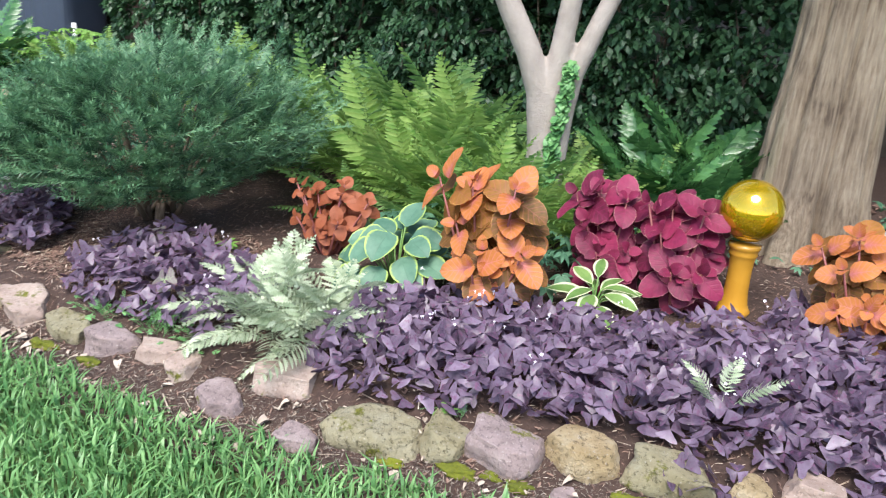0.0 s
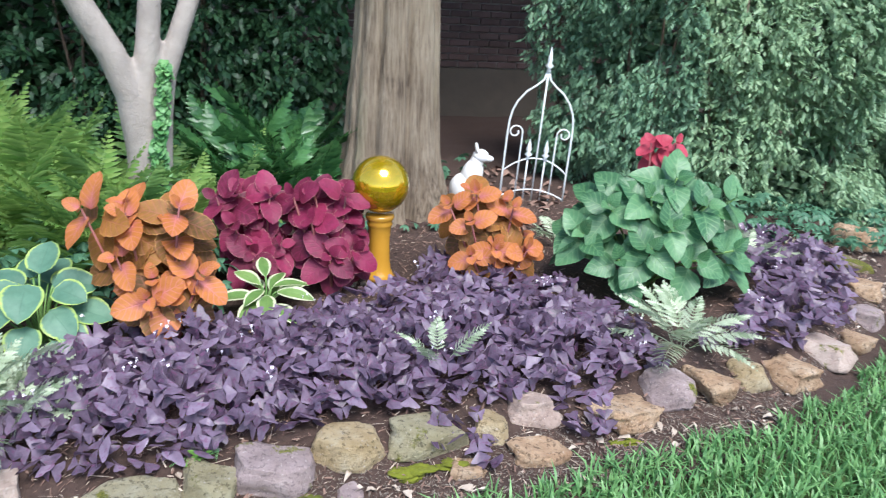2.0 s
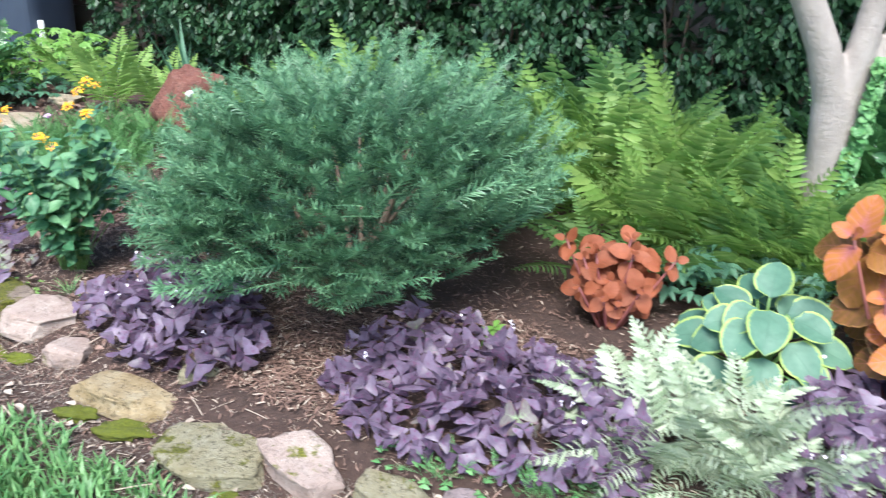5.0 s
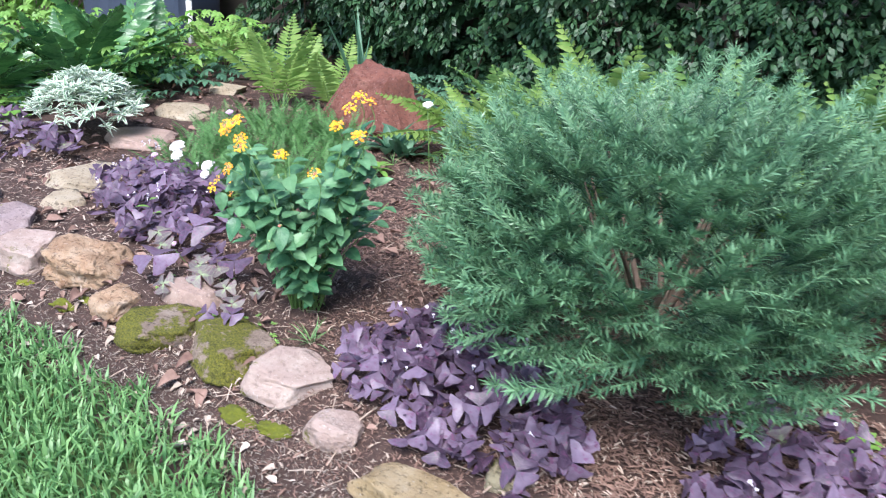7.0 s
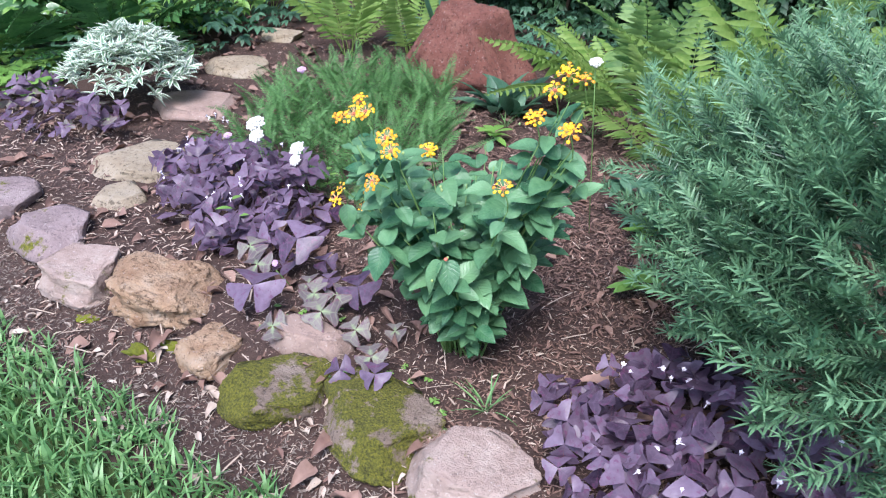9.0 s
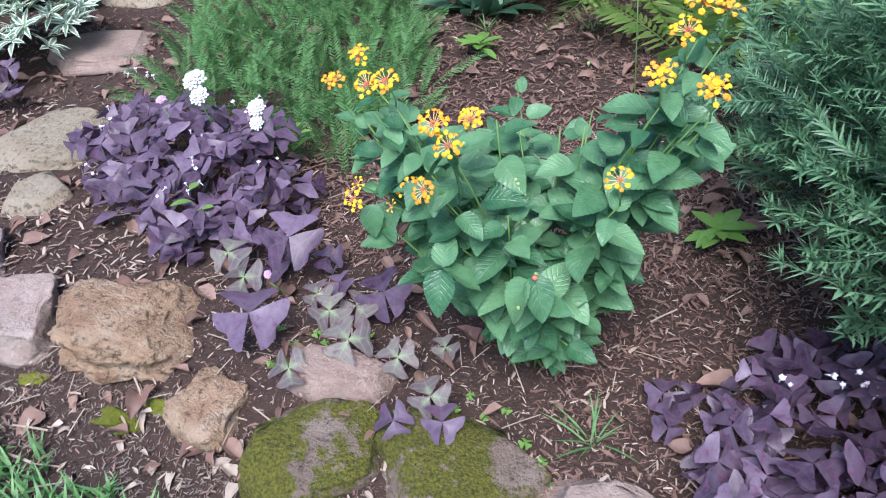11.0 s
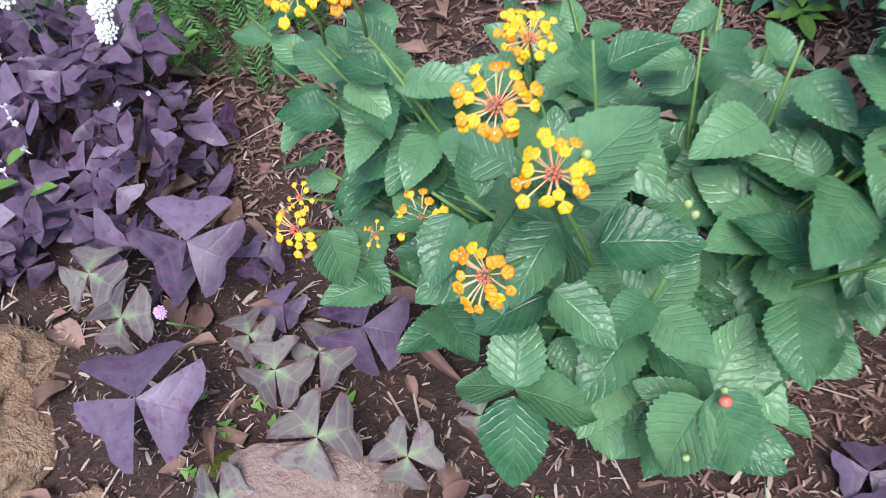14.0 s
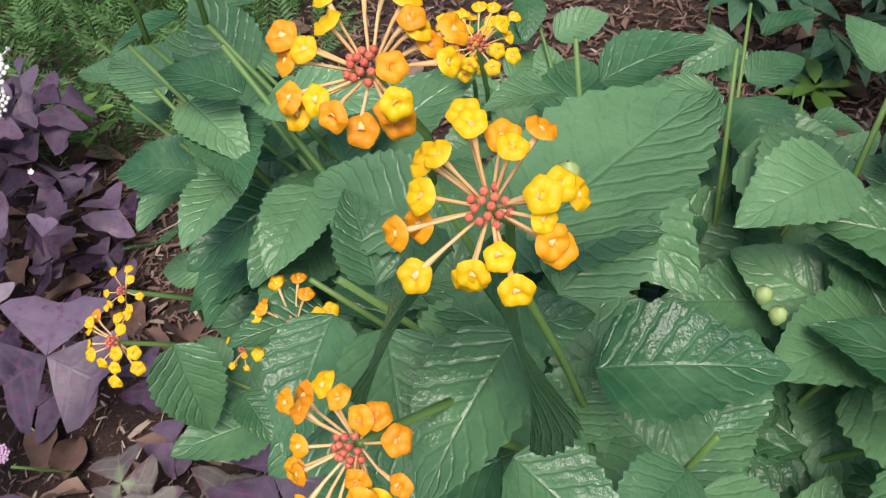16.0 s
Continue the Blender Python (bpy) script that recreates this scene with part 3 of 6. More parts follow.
def oxalis(poly, step, size, height, label, flowers=0, keep=lambda x, y: True, faded=0.0, front=None):
    cx, cy = sum(p[0] for p in poly) / len(poly), sum(p[1] for p in poly) / len(poly)
    ob = thing("purple_oxalis", (cx, cy, bed_z(cx, cy)), label, "oxalis", "patches of purple oxalis")
    pts = [q for q in scatter(poly, step) if keep(*q)]
    pts.sort(key=lambda q: (q[1] - edge(q[0])) if front is None else (q[0] - front[0]) ** 2 + (q[1] - front[1]) ** 2)
    rest, stems = Pile(), Pile()
    stem_t = tube([(0, 0, -1), (0.05, 0.03, -0.5), (0, 0, 0)], 0.012, 4, False)
    for i, (x, y) in enumerate(pts):
        d = min(abs(x - q[0]) + abs(y - q[1]) for q in poly)
        rim = min(1.0, 0.45 + d * 2.2)
        h = height * rim * rnd(0.35, 1.15) * (1 + 0.35 * noise.noise((x * 5, y * 5, 2)))
        s = size * rnd(0.58, 1.15)
        z = bed_z(x, y) + h
        m = Matrix.Translation((x, y, z)) @ Matrix.Rotation(rnd(-0.3, 1.0), 4, 'X') @ turn((0, 0, 0), rnd(0, 6.28), rnd(-0.6, 0.6), rnd(-0.75, 0.75), s)
        k = int(rng.integers(6))
        if i < 300:
            part("leaf", TREFOIL_PALE[k] if rng.random() < faded else TREFOIL_MESH[k], ob, m)
        else:
            rest.add(TREFOILS[k], m)
        if i % 2 == 0:
            stems.add(stem_t, Matrix.Translation((x, y, z)) @ Matrix.Diagonal((h * 0.1 / 1, h * 0.1, h, 1)))
    if rest.n:
        tagged(part("foliage", rest.mesh("oxalis_foliage", M["oxalis"]), ob), "close-set small purple leaves", kind="stuff")
    tagged(part("undergrowth", stems.mesh("oxalis_stalks", M["stem_purple"]), ob), "thin reddish stalks", kind="stuff")
    for i in range(flowers):
        c = pts[int(rng.integers(len(pts)))]
        for j in range(int(rng.integers(1, 4))):
            x, y = c[0] + rnd(-0.035, 0.035), c[1] + rnd(-0.035, 0.035)
            part("flower", OX_FLOWER, ob, turn((x, y, bed_z(x, y) + height * rnd(1.05, 1.3)), rnd(0, 6), rnd(-1.3, 0.3), 0, rnd(0.55, 1.0)), "small white-pink flower")
    return ob


ox_main = [(-0.62, 2.62), (-0.45, 2.48), (-0.1, 2.52), (0.3, 2.66), (0.75, 2.72), (1.0, 2.76), (1.5, 2.85), (1.74, 2.98), (1.62, 3.40), (1.42, 3.72), (1.35, 3.92), (0.85, 3.96), (0.72, 3.72), (0.42, 3.58), (0.02, 3.42), (-0.25, 3.34), (-0.52, 3.22)]
oxalis(ox_main, 0.043, 0.085, 0.15, "dense purple-leaved oxalis along the stone edging", 34,
       keep=lambda x, y: (x - 0.69) ** 2 + (y - 3.94) ** 2 > 0.06 and (y < 3.52 or x > 0.8) and (x - 0.20) ** 2 + (y - 3.52) ** 2 > 0.045)
oxalis([(0.66, 2.66), (0.72, 2.52), (0.92, 2.50), (0.95, 2.70)], 0.06, 0.085, 0.09, "purple oxalis spilling over the edging stones")
oxalis([(1.12, 2.82), (1.2, 2.62), (1.36, 2.62), (1.42, 2.85)], 0.06, 0.085, 0.10, "purple oxalis spilling over the edging stones")
oxalis([(1.86, 3.02), (2.4, 3.06), (2.80, 3.33), (3.02, 3.62), (3.26, 4.0), (3.0, 4.35), (2.62, 4.2), (2.45, 3.55)], 0.060, 0.095, 0.15, "purple oxalis round the far corner of the bed", 8)
oxalis([(-0.95, 2.50), (-1.35, 2.50), (-1.75, 2.52), (-1.98, 2.72), (-2.02, 3.08), (-1.75, 3.28), (-1.45, 3.22), (-1.2, 3.18), (-0.95, 2.95)], 0.052, 0.086, 0.13, "looser purple oxalis below the yew", 5, faded=0.04)
oxalis([(-2.40, 2.62), (-2.72, 2.70), (-3.02, 2.82), (-3.08, 3.05), (-2.92, 3.38), (-2.6, 3.30), (-2.35, 3.05), (-2.22, 2.76)], 0.046, 0.086, 0.16, "large-leaved purple oxalis patch beside the yew", 14, front=(-2.9, 2.7))
oxalis([(-4.12, 3.42), (-4.42, 3.38), (-4.75, 3.50), (-5.05, 3.85), (-4.95, 4.15), (-4.5, 4.05), (-4.15, 3.75)], 0.050, 0.086, 0.17, "purple oxalis patch between stones and yarrow", 14, front=(-4.1, 3.3))
oxalis([(-5.45, 4.12), (-5.9, 3.85), (-6.4, 4.1), (-6.6, 4.5), (-6.2, 4.45), (-5.75, 4.35)], 0.085, 0.10, 0.13, "sparse purple oxalis below the variegated clump", 2, faded=0.1)
oxalis([(-3.12, 3.28), (-3.22, 3.10), (-3.05, 3.05), (-2.98, 3.2)], 0.055, 0.07, 0.09, "small purple oxalis seedling clump in bare soil")

# single faded leaves on the bare soil in front of the lantana
for x, y, z, s, yaw, pale in ((-4.06, 3.165, 0.19, 0.165, 0.3, 0), (-4.06, 3.395, 0.235, 0.15, 0.1, 0), (-3.81, 3.14, 0.18, 0.125, 0.9, 1), (-3.79, 3.31, 0.175, 0.125, 0.5, 0), (-3.90, 3.24, 0.16, 0.11, 0.2, 1), (-3.92, 3.06, 0.15, 0.10, 1.3, 1), (-3.70, 3.14, 0.15, 0.10, 1.0, 1), (-3.96, 3.30, 0.15, 0.09, 0.4, 1), (-3.85, 3.28, 0.15, 0.11, 1.9, 1), (-3.60, 3.05, 0.15, 0.10, 0.6, 1), (-3.56, 3.0, 0.14, 0.08, 0.2, 0), (-3.66, 2.99, 0.13, 0.075, 1.4, 0), (-4.15, 3.30, 0.17, 0.12, 0.8, 1), (-4.22, 3.36, 0.19, 0.12, 0.1, 1), (-3.99, 3.44, 0.15, 0.08, 0.7, 0), (-3.93, 3.36, 0.14, 0.07, 0.3, 0), (-3.62, 3.22, 0.12, 0.07, 0.3, 1)):
    k = int(rng.integers(6))
    ob = thing("oxalis_sprout", (x, y, bed_z(x, y)), "single faded greenish-purple oxalis leaf on bare soil" if pale else "single large purple oxalis leaf on its stalk", "oxalis", "single oxalis leaves")
    part("leaf", TREFOIL_PALE[k] if pale else TREFOIL_MESH[k], ob, Matrix.Translation((x, y, z)) @ Matrix.Rotation(0.50, 4, "X") @ turn((0, 0, 0), yaw, rnd(-0.15, 0.15), rnd(-0.2, 0.2), s * (0.82 if pale else 0.95)))
    part("stalk", OX_STEM, ob, Matrix.Translation((x, y, z)) @ Matrix.Diagonal((0.02, 0.02, z - bed_z(x, y), 1)))

# ---- coleus ----
def leaf_meshes(name, mat, n=3, **kw):
    return [mesh(name, *t[:2], mat, t[2]) for t in [leaf(seed=i, **{**kw, "droop": kw.get("droop", 0.25) * (0.7 + 0.3 * i)}) for i in range(n)]]


ROUND = dict(length=1, width=0.80, nl=12, nw=4, shape=rounded, droop=0.22, cup=0.08, teeth=0.025, wave=0.02)
CO, CT, CM, CR = (leaf_meshes("coleus_leaf", M[k], 3, **ROUND) for k in ("coleus_o", "coleus_top", "coleus_m", "coleus_r"))


def shoot(ob, tip, axis, size, low, top, tiers=3, gap=0.042):
    """Crossed pairs of leaves round a shoot's tip, smaller towards the middle; axis: the way the shoot points."""
    rot = Vector(axis).normalized().to_track_quat("Z", "Y").to_matrix().to_4x4()
    yaw0 = rnd(0, 3)
    for i in range(tiers + 1):
        for side in (0, 1):
            s = size * (0.42 if i == 0 else 0.85 if i == 1 else 1.0) * rnd(0.88, 1.12)
            ms = top if i < 2 else low
            yaw = yaw0 + 1.571 * i + 3.1416 * side + rnd(-0.2, 0.2)
            m = Matrix.Translation(Vector(tip)) @ rot @ Matrix.Translation((0, 0, -gap * i)) @ turn((0, 0, 0), yaw, (0.95, 0.32, 0.12, -0.10, -0.25)[i] + rnd(-0.15, 0.15), rnd(-0.15, 0.15), s)
            part("leaf", ms[int(rng.integers(3))], ob, m @ Matrix.Translation((0, 0.10, 0)))


def coleus(at, spread, height, n, size, low, top, label, tiers=3):
    """A bush of n shoots on a rounded outline: spread (x, y) and height."""
    x0, y0 = at
    z0 = bed_z(x0, y0)
    ob = thing("coleus", (x0, y0, z0), label, "coleus", "coleus plants in the bed")
    for i in range(n):
        a = i * 2.39996 + 4.2
        k = math.sqrt((i + 0.3) / n)
        h = height * (1.0 - 0.62 * max(0.0, -math.sin(a)) * k) * rnd(0.86, 1.06) * (1 if i % 3 else 0.62)
        d = Vector((math.cos(a) * k, math.sin(a) * k, 0))
        tip = Vector((x0 + spread[0] * d.x * (0.55 + 0.5 * h / height), y0 + spread[1] * d.y, z0 + h))
        part("stem", mesh("coleus_stem", *tube(bend((x0 + 0.04 * d.x, y0 + 0.04 * d.y, z0 - 0.01), tip, 0.0, 4), [0.008, 0.007, 0.006, 0.005, 0.004], 5)[:2], M["stem_purple"]), ob)
        shoot(ob, tip, (d.x * 0.8, d.y * 0.7 - 0.75, 0.75), size, low, top, tiers)
    return ob


coleus((-0.21, 3.28), (0.24, 0.13), 0.55, 11, 0.150, CO, CT, "tall orange coleus with pink-veined young leaves", 4)
coleus((0.13, 3.84), (0.17, 0.13), 0.44, 11, 0.150, CM, CM, "bushy magenta coleus with pale scalloped leaf margins")
coleus((0.46, 3.82), (0.18, 0.14), 0.45, 12, 0.150, CM, CM, "bushy magenta coleus with pale scalloped leaf margins")
coleus((1.20, 3.74), (0.26, 0.13), 0.46, 14, 0.138, CO, CT, "orange-brown coleus growing through the oxalis", 4)
coleus((-1.17, 3.56), (0.22, 0.14), 0.32, 15, 0.088, CR, CR, "small brick-red coleus in bare mulch beside the yew")

# ---- hostas, hydrangea ----
HO = leaf_meshes("hosta_leaf", M["hosta"], 3, length=1, width=0.86, nl=8, nw=6, shape=rounded, droop=0.25, cup=0.10, wave=0.015)
HW = leaf_meshes("hosta_leaf_white", M["hosta_w"], 3, length=1, width=0.46, nl=8, nw=6, shape=elliptic, droop=0.35, cup=0.10)


def rosette(name, at, n, reach, lift, size, ms, label, category, lean=0.1, up=0.1, face=0.0):
    x, y = at
    z = bed_z(x, y)
    ob = thing(name, (x, y, z), label, category)
    for i in range(n):
        yaw = i * 2.4 + rnd(-0.2, 0.2)
        k = (i + 1) / n
        d = Vector((-math.sin(yaw), math.cos(yaw), 0))
        c = Vector((x, y, z)) + d * reach * (0.25 + 0.75 * k) + Vector((0, 0, lift * (1.15 - 0.75 * k) * rnd(0.85, 1.15)))
        part("stalk", mesh("leaf_stalk", *tube(bend((x, y, z - 0.01), c, 0.03, 4), 0.004, 5)[:2], M["stem_green"]), ob)
        part("leaf", ms[i % 3], ob, Matrix.Translation(c) @ Matrix.Rotation(face, 4, "X") @ turn((0, 0, 0), yaw, up - lean * k * 3 + rnd(-0.15, 0.15), rnd(-0.2, 0.2), size * rnd(0.8, 1.15)))
    return ob


rosette("hosta", (-0.65, 3.32), 28, 0.19, 0.26, 0.145, HO, "blue-green hosta with yellow-green leaf margins", "hosta", 0.16, 0.30, 0.60)
rosette("hosta", (0.17, 3.58), 14, 0.06, 0.14, 0.165, HW, "small hosta with cream-edged leaves in mulch", "hosta", 0.12, 0.5, 0.25)
HY = leaf_meshes("hydrangea_leaf", M["hydrangea"], 3, length=1, width=0.86, nl=16, nw=4, shape=ovate, droop=0.22, cup=0.12, teeth=0.03, wave=0.012)
z0 = bed_z(1.95, 3.75)
hyd = thing("hydrangea", (1.95, 3.75, z0), "broad-leaved green hydrangea bush without blooms", "hydrangea")
for i in range(30):
    low = i >= 20
    a, r = i * 2.39996, 0.95 if low else math.sqrt((i + 0.4) / 20)
    tip = Vector((1.97 + 0.44 * r * math.cos(a), 3.70 + 0.28 * r * math.sin(a), z0 + (rnd(0.16, 0.34) if low else 0.60 - 0.24 * r ** 1.8 + rnd(-0.10, 0.06))))
    part("stem", mesh("hydrangea_stem", *tube(bend((1.95 + rnd(-.05, .05), 3.75 + rnd(-.05, .05), z0 - 0.01), tip, 0.04, 5), 0.005, 5)[:2], M["stem_green"]), hyd)
    shoot(hyd, tip, (math.cos(a) * r * 0.6, math.sin(a) * r * 0.6 - 0.55, 0.75), 0.178, HY, HY, 2, 0.04)
CRED = leaf_meshes("red_leaf", leaf_mat("deep rose leaf", (0.35, 0.03, 0.06), (0.52, 0.07, 0.11), 0.5, (0.5, 0.1, 0.14), 0.4, side=5, relief=0.4), 3, **ROUND)
coleus((2.04, 3.86), (0.10, 0.03), 0.73, 4, 0.11, CRED, CRED, "rose-red coleus shoots above the hydrangea")

# ---- ferns ----
def frond(length, width, pairs, pinna_w, arch, lobes=0.0, stem_clear=0.12, seed=0, shape=None, forward=0.45, nl=5):
    """A feather-shaped frond along +y: pinnae in pairs on an arching midrib."""
    r = np.random.default_rng(seed)
    p = Pile()

    def mid(s):
        return Vector((0.02 * length * math.sin(s * 3 + seed), length * s * (1 - 0.18 * arch * s), length * (0.25 * arch * s - 0.62 * arch * s * s)))

    p.add(tube([mid(i / 7) for i in range(8)], [0.0032 * length * (1.3 - i / 7) + 0.0004 for i in range(8)], 4, False))
    for i in range(pairs):
        s = stem_clear + (1 - stem_clear) * (i + 0.5) / pairs
        k = (i + 0.5) / pairs
        half = width / 2 * (math.sin(math.pi * (0.18 + 0.82 * k) ** 0.8) ** 0.9 if shape is None else shape(k))
        half = max(half, 0.02 * length) * r.uniform(0.9, 1.08)
        for side in (-1, 1):
            t = leaf(half, pinna_w * (0.55 + 0.45 * math.sin(math.pi * k)), nl, 2, lance, 0.18, 0.12, teeth=lobes, base=0.02)
            q = mid(s)
            slope = math.atan2(mid(min(s + 0.05, 1)).z - mid(s).z, 0.05 * length)
            p.add(t, turn(q, -side * (1.571 - forward) + r.uniform(-0.1, 0.1), slope * 0.4 + r.uniform(-0.2, 0.1), side * 0.2))
    return p.template()


def fern_meshes(name, mat, n, **kw):
    out = []
    for i in range(n):
        t = frond(seed=i, **{**kw, "arch": kw["arch"] * (0.7 + 0.25 * i)})
        out.append(mesh(name, *t[:2], mat, t[2]))
    return out


JF = fern_meshes("silver_frond", M["jfern"], 4, length=1, width=0.46, pairs=13, pinna_w=0.052, arch=0.75, lobes=0.60, stem_clear=0.16, forward=0.5, nl=15)
GF = fern_meshes("green_frond", M["fern"], 4, length=1, width=0.38, pairs=18, pinna_w=0.036, arch=0.70, lobes=0.12, stem_clear=0.14, forward=0.3, nl=4)
LF = fern_meshes("light_frond", M["fern_light"], 3, length=1, width=0.40, pairs=22, pinna_w=0.036, arch=0.5, lobes=0.12, stem_clear=0.15, forward=0.3, nl=4)
HF = fern_meshes("holly_frond", M["hollyfern"], 3, length=1, width=0.42, pairs=13, pinna_w=0.075, arch=0.55, lobes=0.06, stem_clear=0.2, forward=0.5, nl=6)


def fern(name, at, n, size, ms, label, group, rise=(0.5, 1.2), spread=0.04, face=None, wide=6.283, z=None):
    x, y = at
    z = bed_z(x, y) if z is None else z
    ob = thing(name, (x, y, z), label, "fern", group)
    for i in range(n):
        yaw = (face + rnd(-0.5, 0.5) * wide) if face is not None else i * 2.4 + rnd(-0.3, 0.3)
        d = Vector((-math.sin(yaw), math.cos(yaw), 0))
        part("frond", ms[int(rng.integers(len(ms)))], ob, turn(Vector((x, y, z)) + d * spread * rnd(0.2, 1), yaw, rnd(*rise), rnd(-0.3, 0.3), size * rnd(0.72, 1.15)))
    return ob


for x, y, n in ((-0.78, 2.80, 18), (-0.60, 2.66, 13), (-0.94, 2.70, 13), (-0.70, 2.94, 13), (-0.90, 2.90, 11), (-0.76, 2.62, 11), (-1.02, 2.86, 9), (-0.56, 2.82, 9)):
    fern("painted_fern", (x, y), n, 0.34, JF, "silvery green Japanese painted fern above the stones", "silver painted ferns", (-0.05, 1.25), 0.06, z=bed_z(x, y) + 0.04)
fern("painted_fern", (1.80, 3.04), 15, 0.34, JF, "silver painted fern at the edge of the oxalis", "silver painted ferns", (0.25, 1.30), z=bed_z(1.80, 3.04) + 0.05)
fern("painted_fern", (0.77, 2.88), 4, 0.24, JF, "small silver fern frond rising through oxalis", "silver painted ferns", (0.55, 1.2), z=bed_z(0.77, 2.88) + 0.10)
fern("painted_fern", (2.62, 3.95), 9, 0.42, JF, "tall pale silver fern behind the oxalis", "silver painted ferns", (0.5, 1.3))
fern("painted_fern", (1.75, 4.4), 7, 0.26, JF, "small silver fern in shade below the shrub", "silver painted ferns", (0.4, 1.2))
for x, y, n, s in ((-0.48, 4.20, 12, 0.60), (-0.30, 4.15, 9, 0.55), (-0.66, 4.10, 10, 0.6), (-3.15, 4.75, 9, 0.55), (-0.60, 4.15, 13, 0.62), (-1.05, 4.20, 15, 0.68), (-0.95, 4.65, 14, 0.78), (-1.45, 4.50, 14, 0.80), (-0.35, 4.05, 8, 0.52), (-1.75, 4.80, 13, 0.85), (-0.50, 4.85, 10, 0.70), (-1.2, 5.15, 14, 0.85), (-2.2, 5.0, 13, 0.90), (-0.1, 4.45, 8, 0.52), (-2.75, 5.1, 12, 0.85), (-2.6, 4.5, 9, 0.62), (-3.35, 5.3, 9, 0.75), (-0.8, 4.35, 12, 0.6), (-1.3, 4.85, 12, 0.75), (-0.25, 4.25, 9, 0.5), (-1.25, 3.95, 10, 0.5), (-0.75, 3.95, 10, 0.45), (-1.6, 5.3, 12, 0.85), (-2.0, 4.6, 10, 0.75), (-0.2, 5.0, 9, 0.6), (-0.55, 4.5, 10, 0.6)):
    fern("green_fern", (x, y), int(n * 1.25), s * 1.12, GF if rng.random() < 0.6 else LF, "arching mid-green fern in the shade of the trees", "green ferns behind the yew", (0.45, 1.40), 0.06)
for x, y, s in ((-0.58, 4.26, 0.62), (-0.36, 4.24, 0.60), (-0.75, 4.18, 0.66)):
    fern("green_fern", (x, y), 11, s, LF, "arching mid-green fern in front of the smooth trunk", "green ferns behind the yew", (0.6, 1.35), 0.05)
fern("bright_fern", (-5.30, 5.75), 9, 0.72, LF, "upright bright yellow-green fern beside stepping stones", "bright ferns", (0.75, 1.35))
fern("bright_fern", (-4.92, 5.85), 8, 0.58, LF, "upright bright yellow-green fern beside the boulder", "bright ferns", (0.6, 1.3))
fern("bright_fern", (-3.50, 5.40), 10, 0.80, LF, "arching bright green fern beside the yew", "bright ferns", (0.45, 1.0), 0.05, 1.5, 2.4)
fern("bright_fern", (-6.5, 6.6), 9, 0.62, LF, "bright green fern at the back of the bed", "bright ferns", (0.6, 1.3))
for x, y, n, s in ((0.05, 5.0, 14, 0.55), (0.28, 5.35, 15, 0.60), (-0.05, 5.5, 12, 0.60), (0.42, 5.0, 9, 0.45), (0.15, 4.75, 9, 0.42), (0.3, 5.6, 14, 0.65), (-6.65, 5.2, 14, 0.7), (-7.1, 4.7, 14, 0.7), (-6.9, 5.8, 12, 0.7)):
    fern("holly_fern", (x, y), int(n * 1.4), s * 1.32, HF, "glossy dark green holly fern", "glossy holly ferns", (0.35, 1.25), 0.05)

# ---- yew ----
def blade(s):
    return min(1.0, 0.5 + 5 * s, 3.5 * (1 - s))


def sprig(seed, length=0.23, needles=28, seg=2):
    r = np.random.default_rng(seed)
    p = Pile()
    pts = [Vector((0.012 * math.sin(i + seed), length * i / 5, -0.06 * length * (i / 5) ** 2)) for i in range(6)]
    p.add(tube(pts, [0.0028, 0.0025, 0.0022, 0.002, 0.0016, 0.001], 4, False))
    for i in range(needles):
        s = 0.08 + 0.92 * (i + 0.5) / needles
        for side in (-1, 1):
            ln = 0.047 * (1 - 0.35 * s ** 5) * r.uniform(0.8, 1.12)
            t = leaf(ln, 0.0054, seg, 1, blade, 0.30, 0.0, base=0.08)
            yaw = -side * (0.92 - 0.30 * s ** 3) + r.uniform(-0.14, 0.14)
            p.add(t, turn((0.012 * math.sin(5 * s + seed), length * s, -0.06 * length * s * s), yaw, 0.42 * (i % 3) - 0.05 + r.uniform(-0.12, 0.12), 0.3 * side))
    for k in range(13):
        p.add(leaf(0.040, 0.0054, seg, 1, blade, 0.15, 0.0, base=0.08), turn((0, length * r.uniform(0.94, 1.0), -0.06 * length), (k - 6) * 0.26, 0.05 + 0.5 * (k % 3) + r.uniform(-0.15, 0.15)))
    v, f, uv = p.template()
    # v runs along the sprig, so the painted inner shade sits at its base.
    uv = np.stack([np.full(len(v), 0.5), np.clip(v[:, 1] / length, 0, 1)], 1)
    return v, f, uv


SPRIGS = [sprig(i) for i in range(4)]
INNER_SPRIGS = [sprig(i, 0.23, 20, 1) for i in range(2)]
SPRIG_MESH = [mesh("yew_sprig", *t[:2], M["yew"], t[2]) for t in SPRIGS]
YC = Vector((-2.24, 3.52, 0.0))


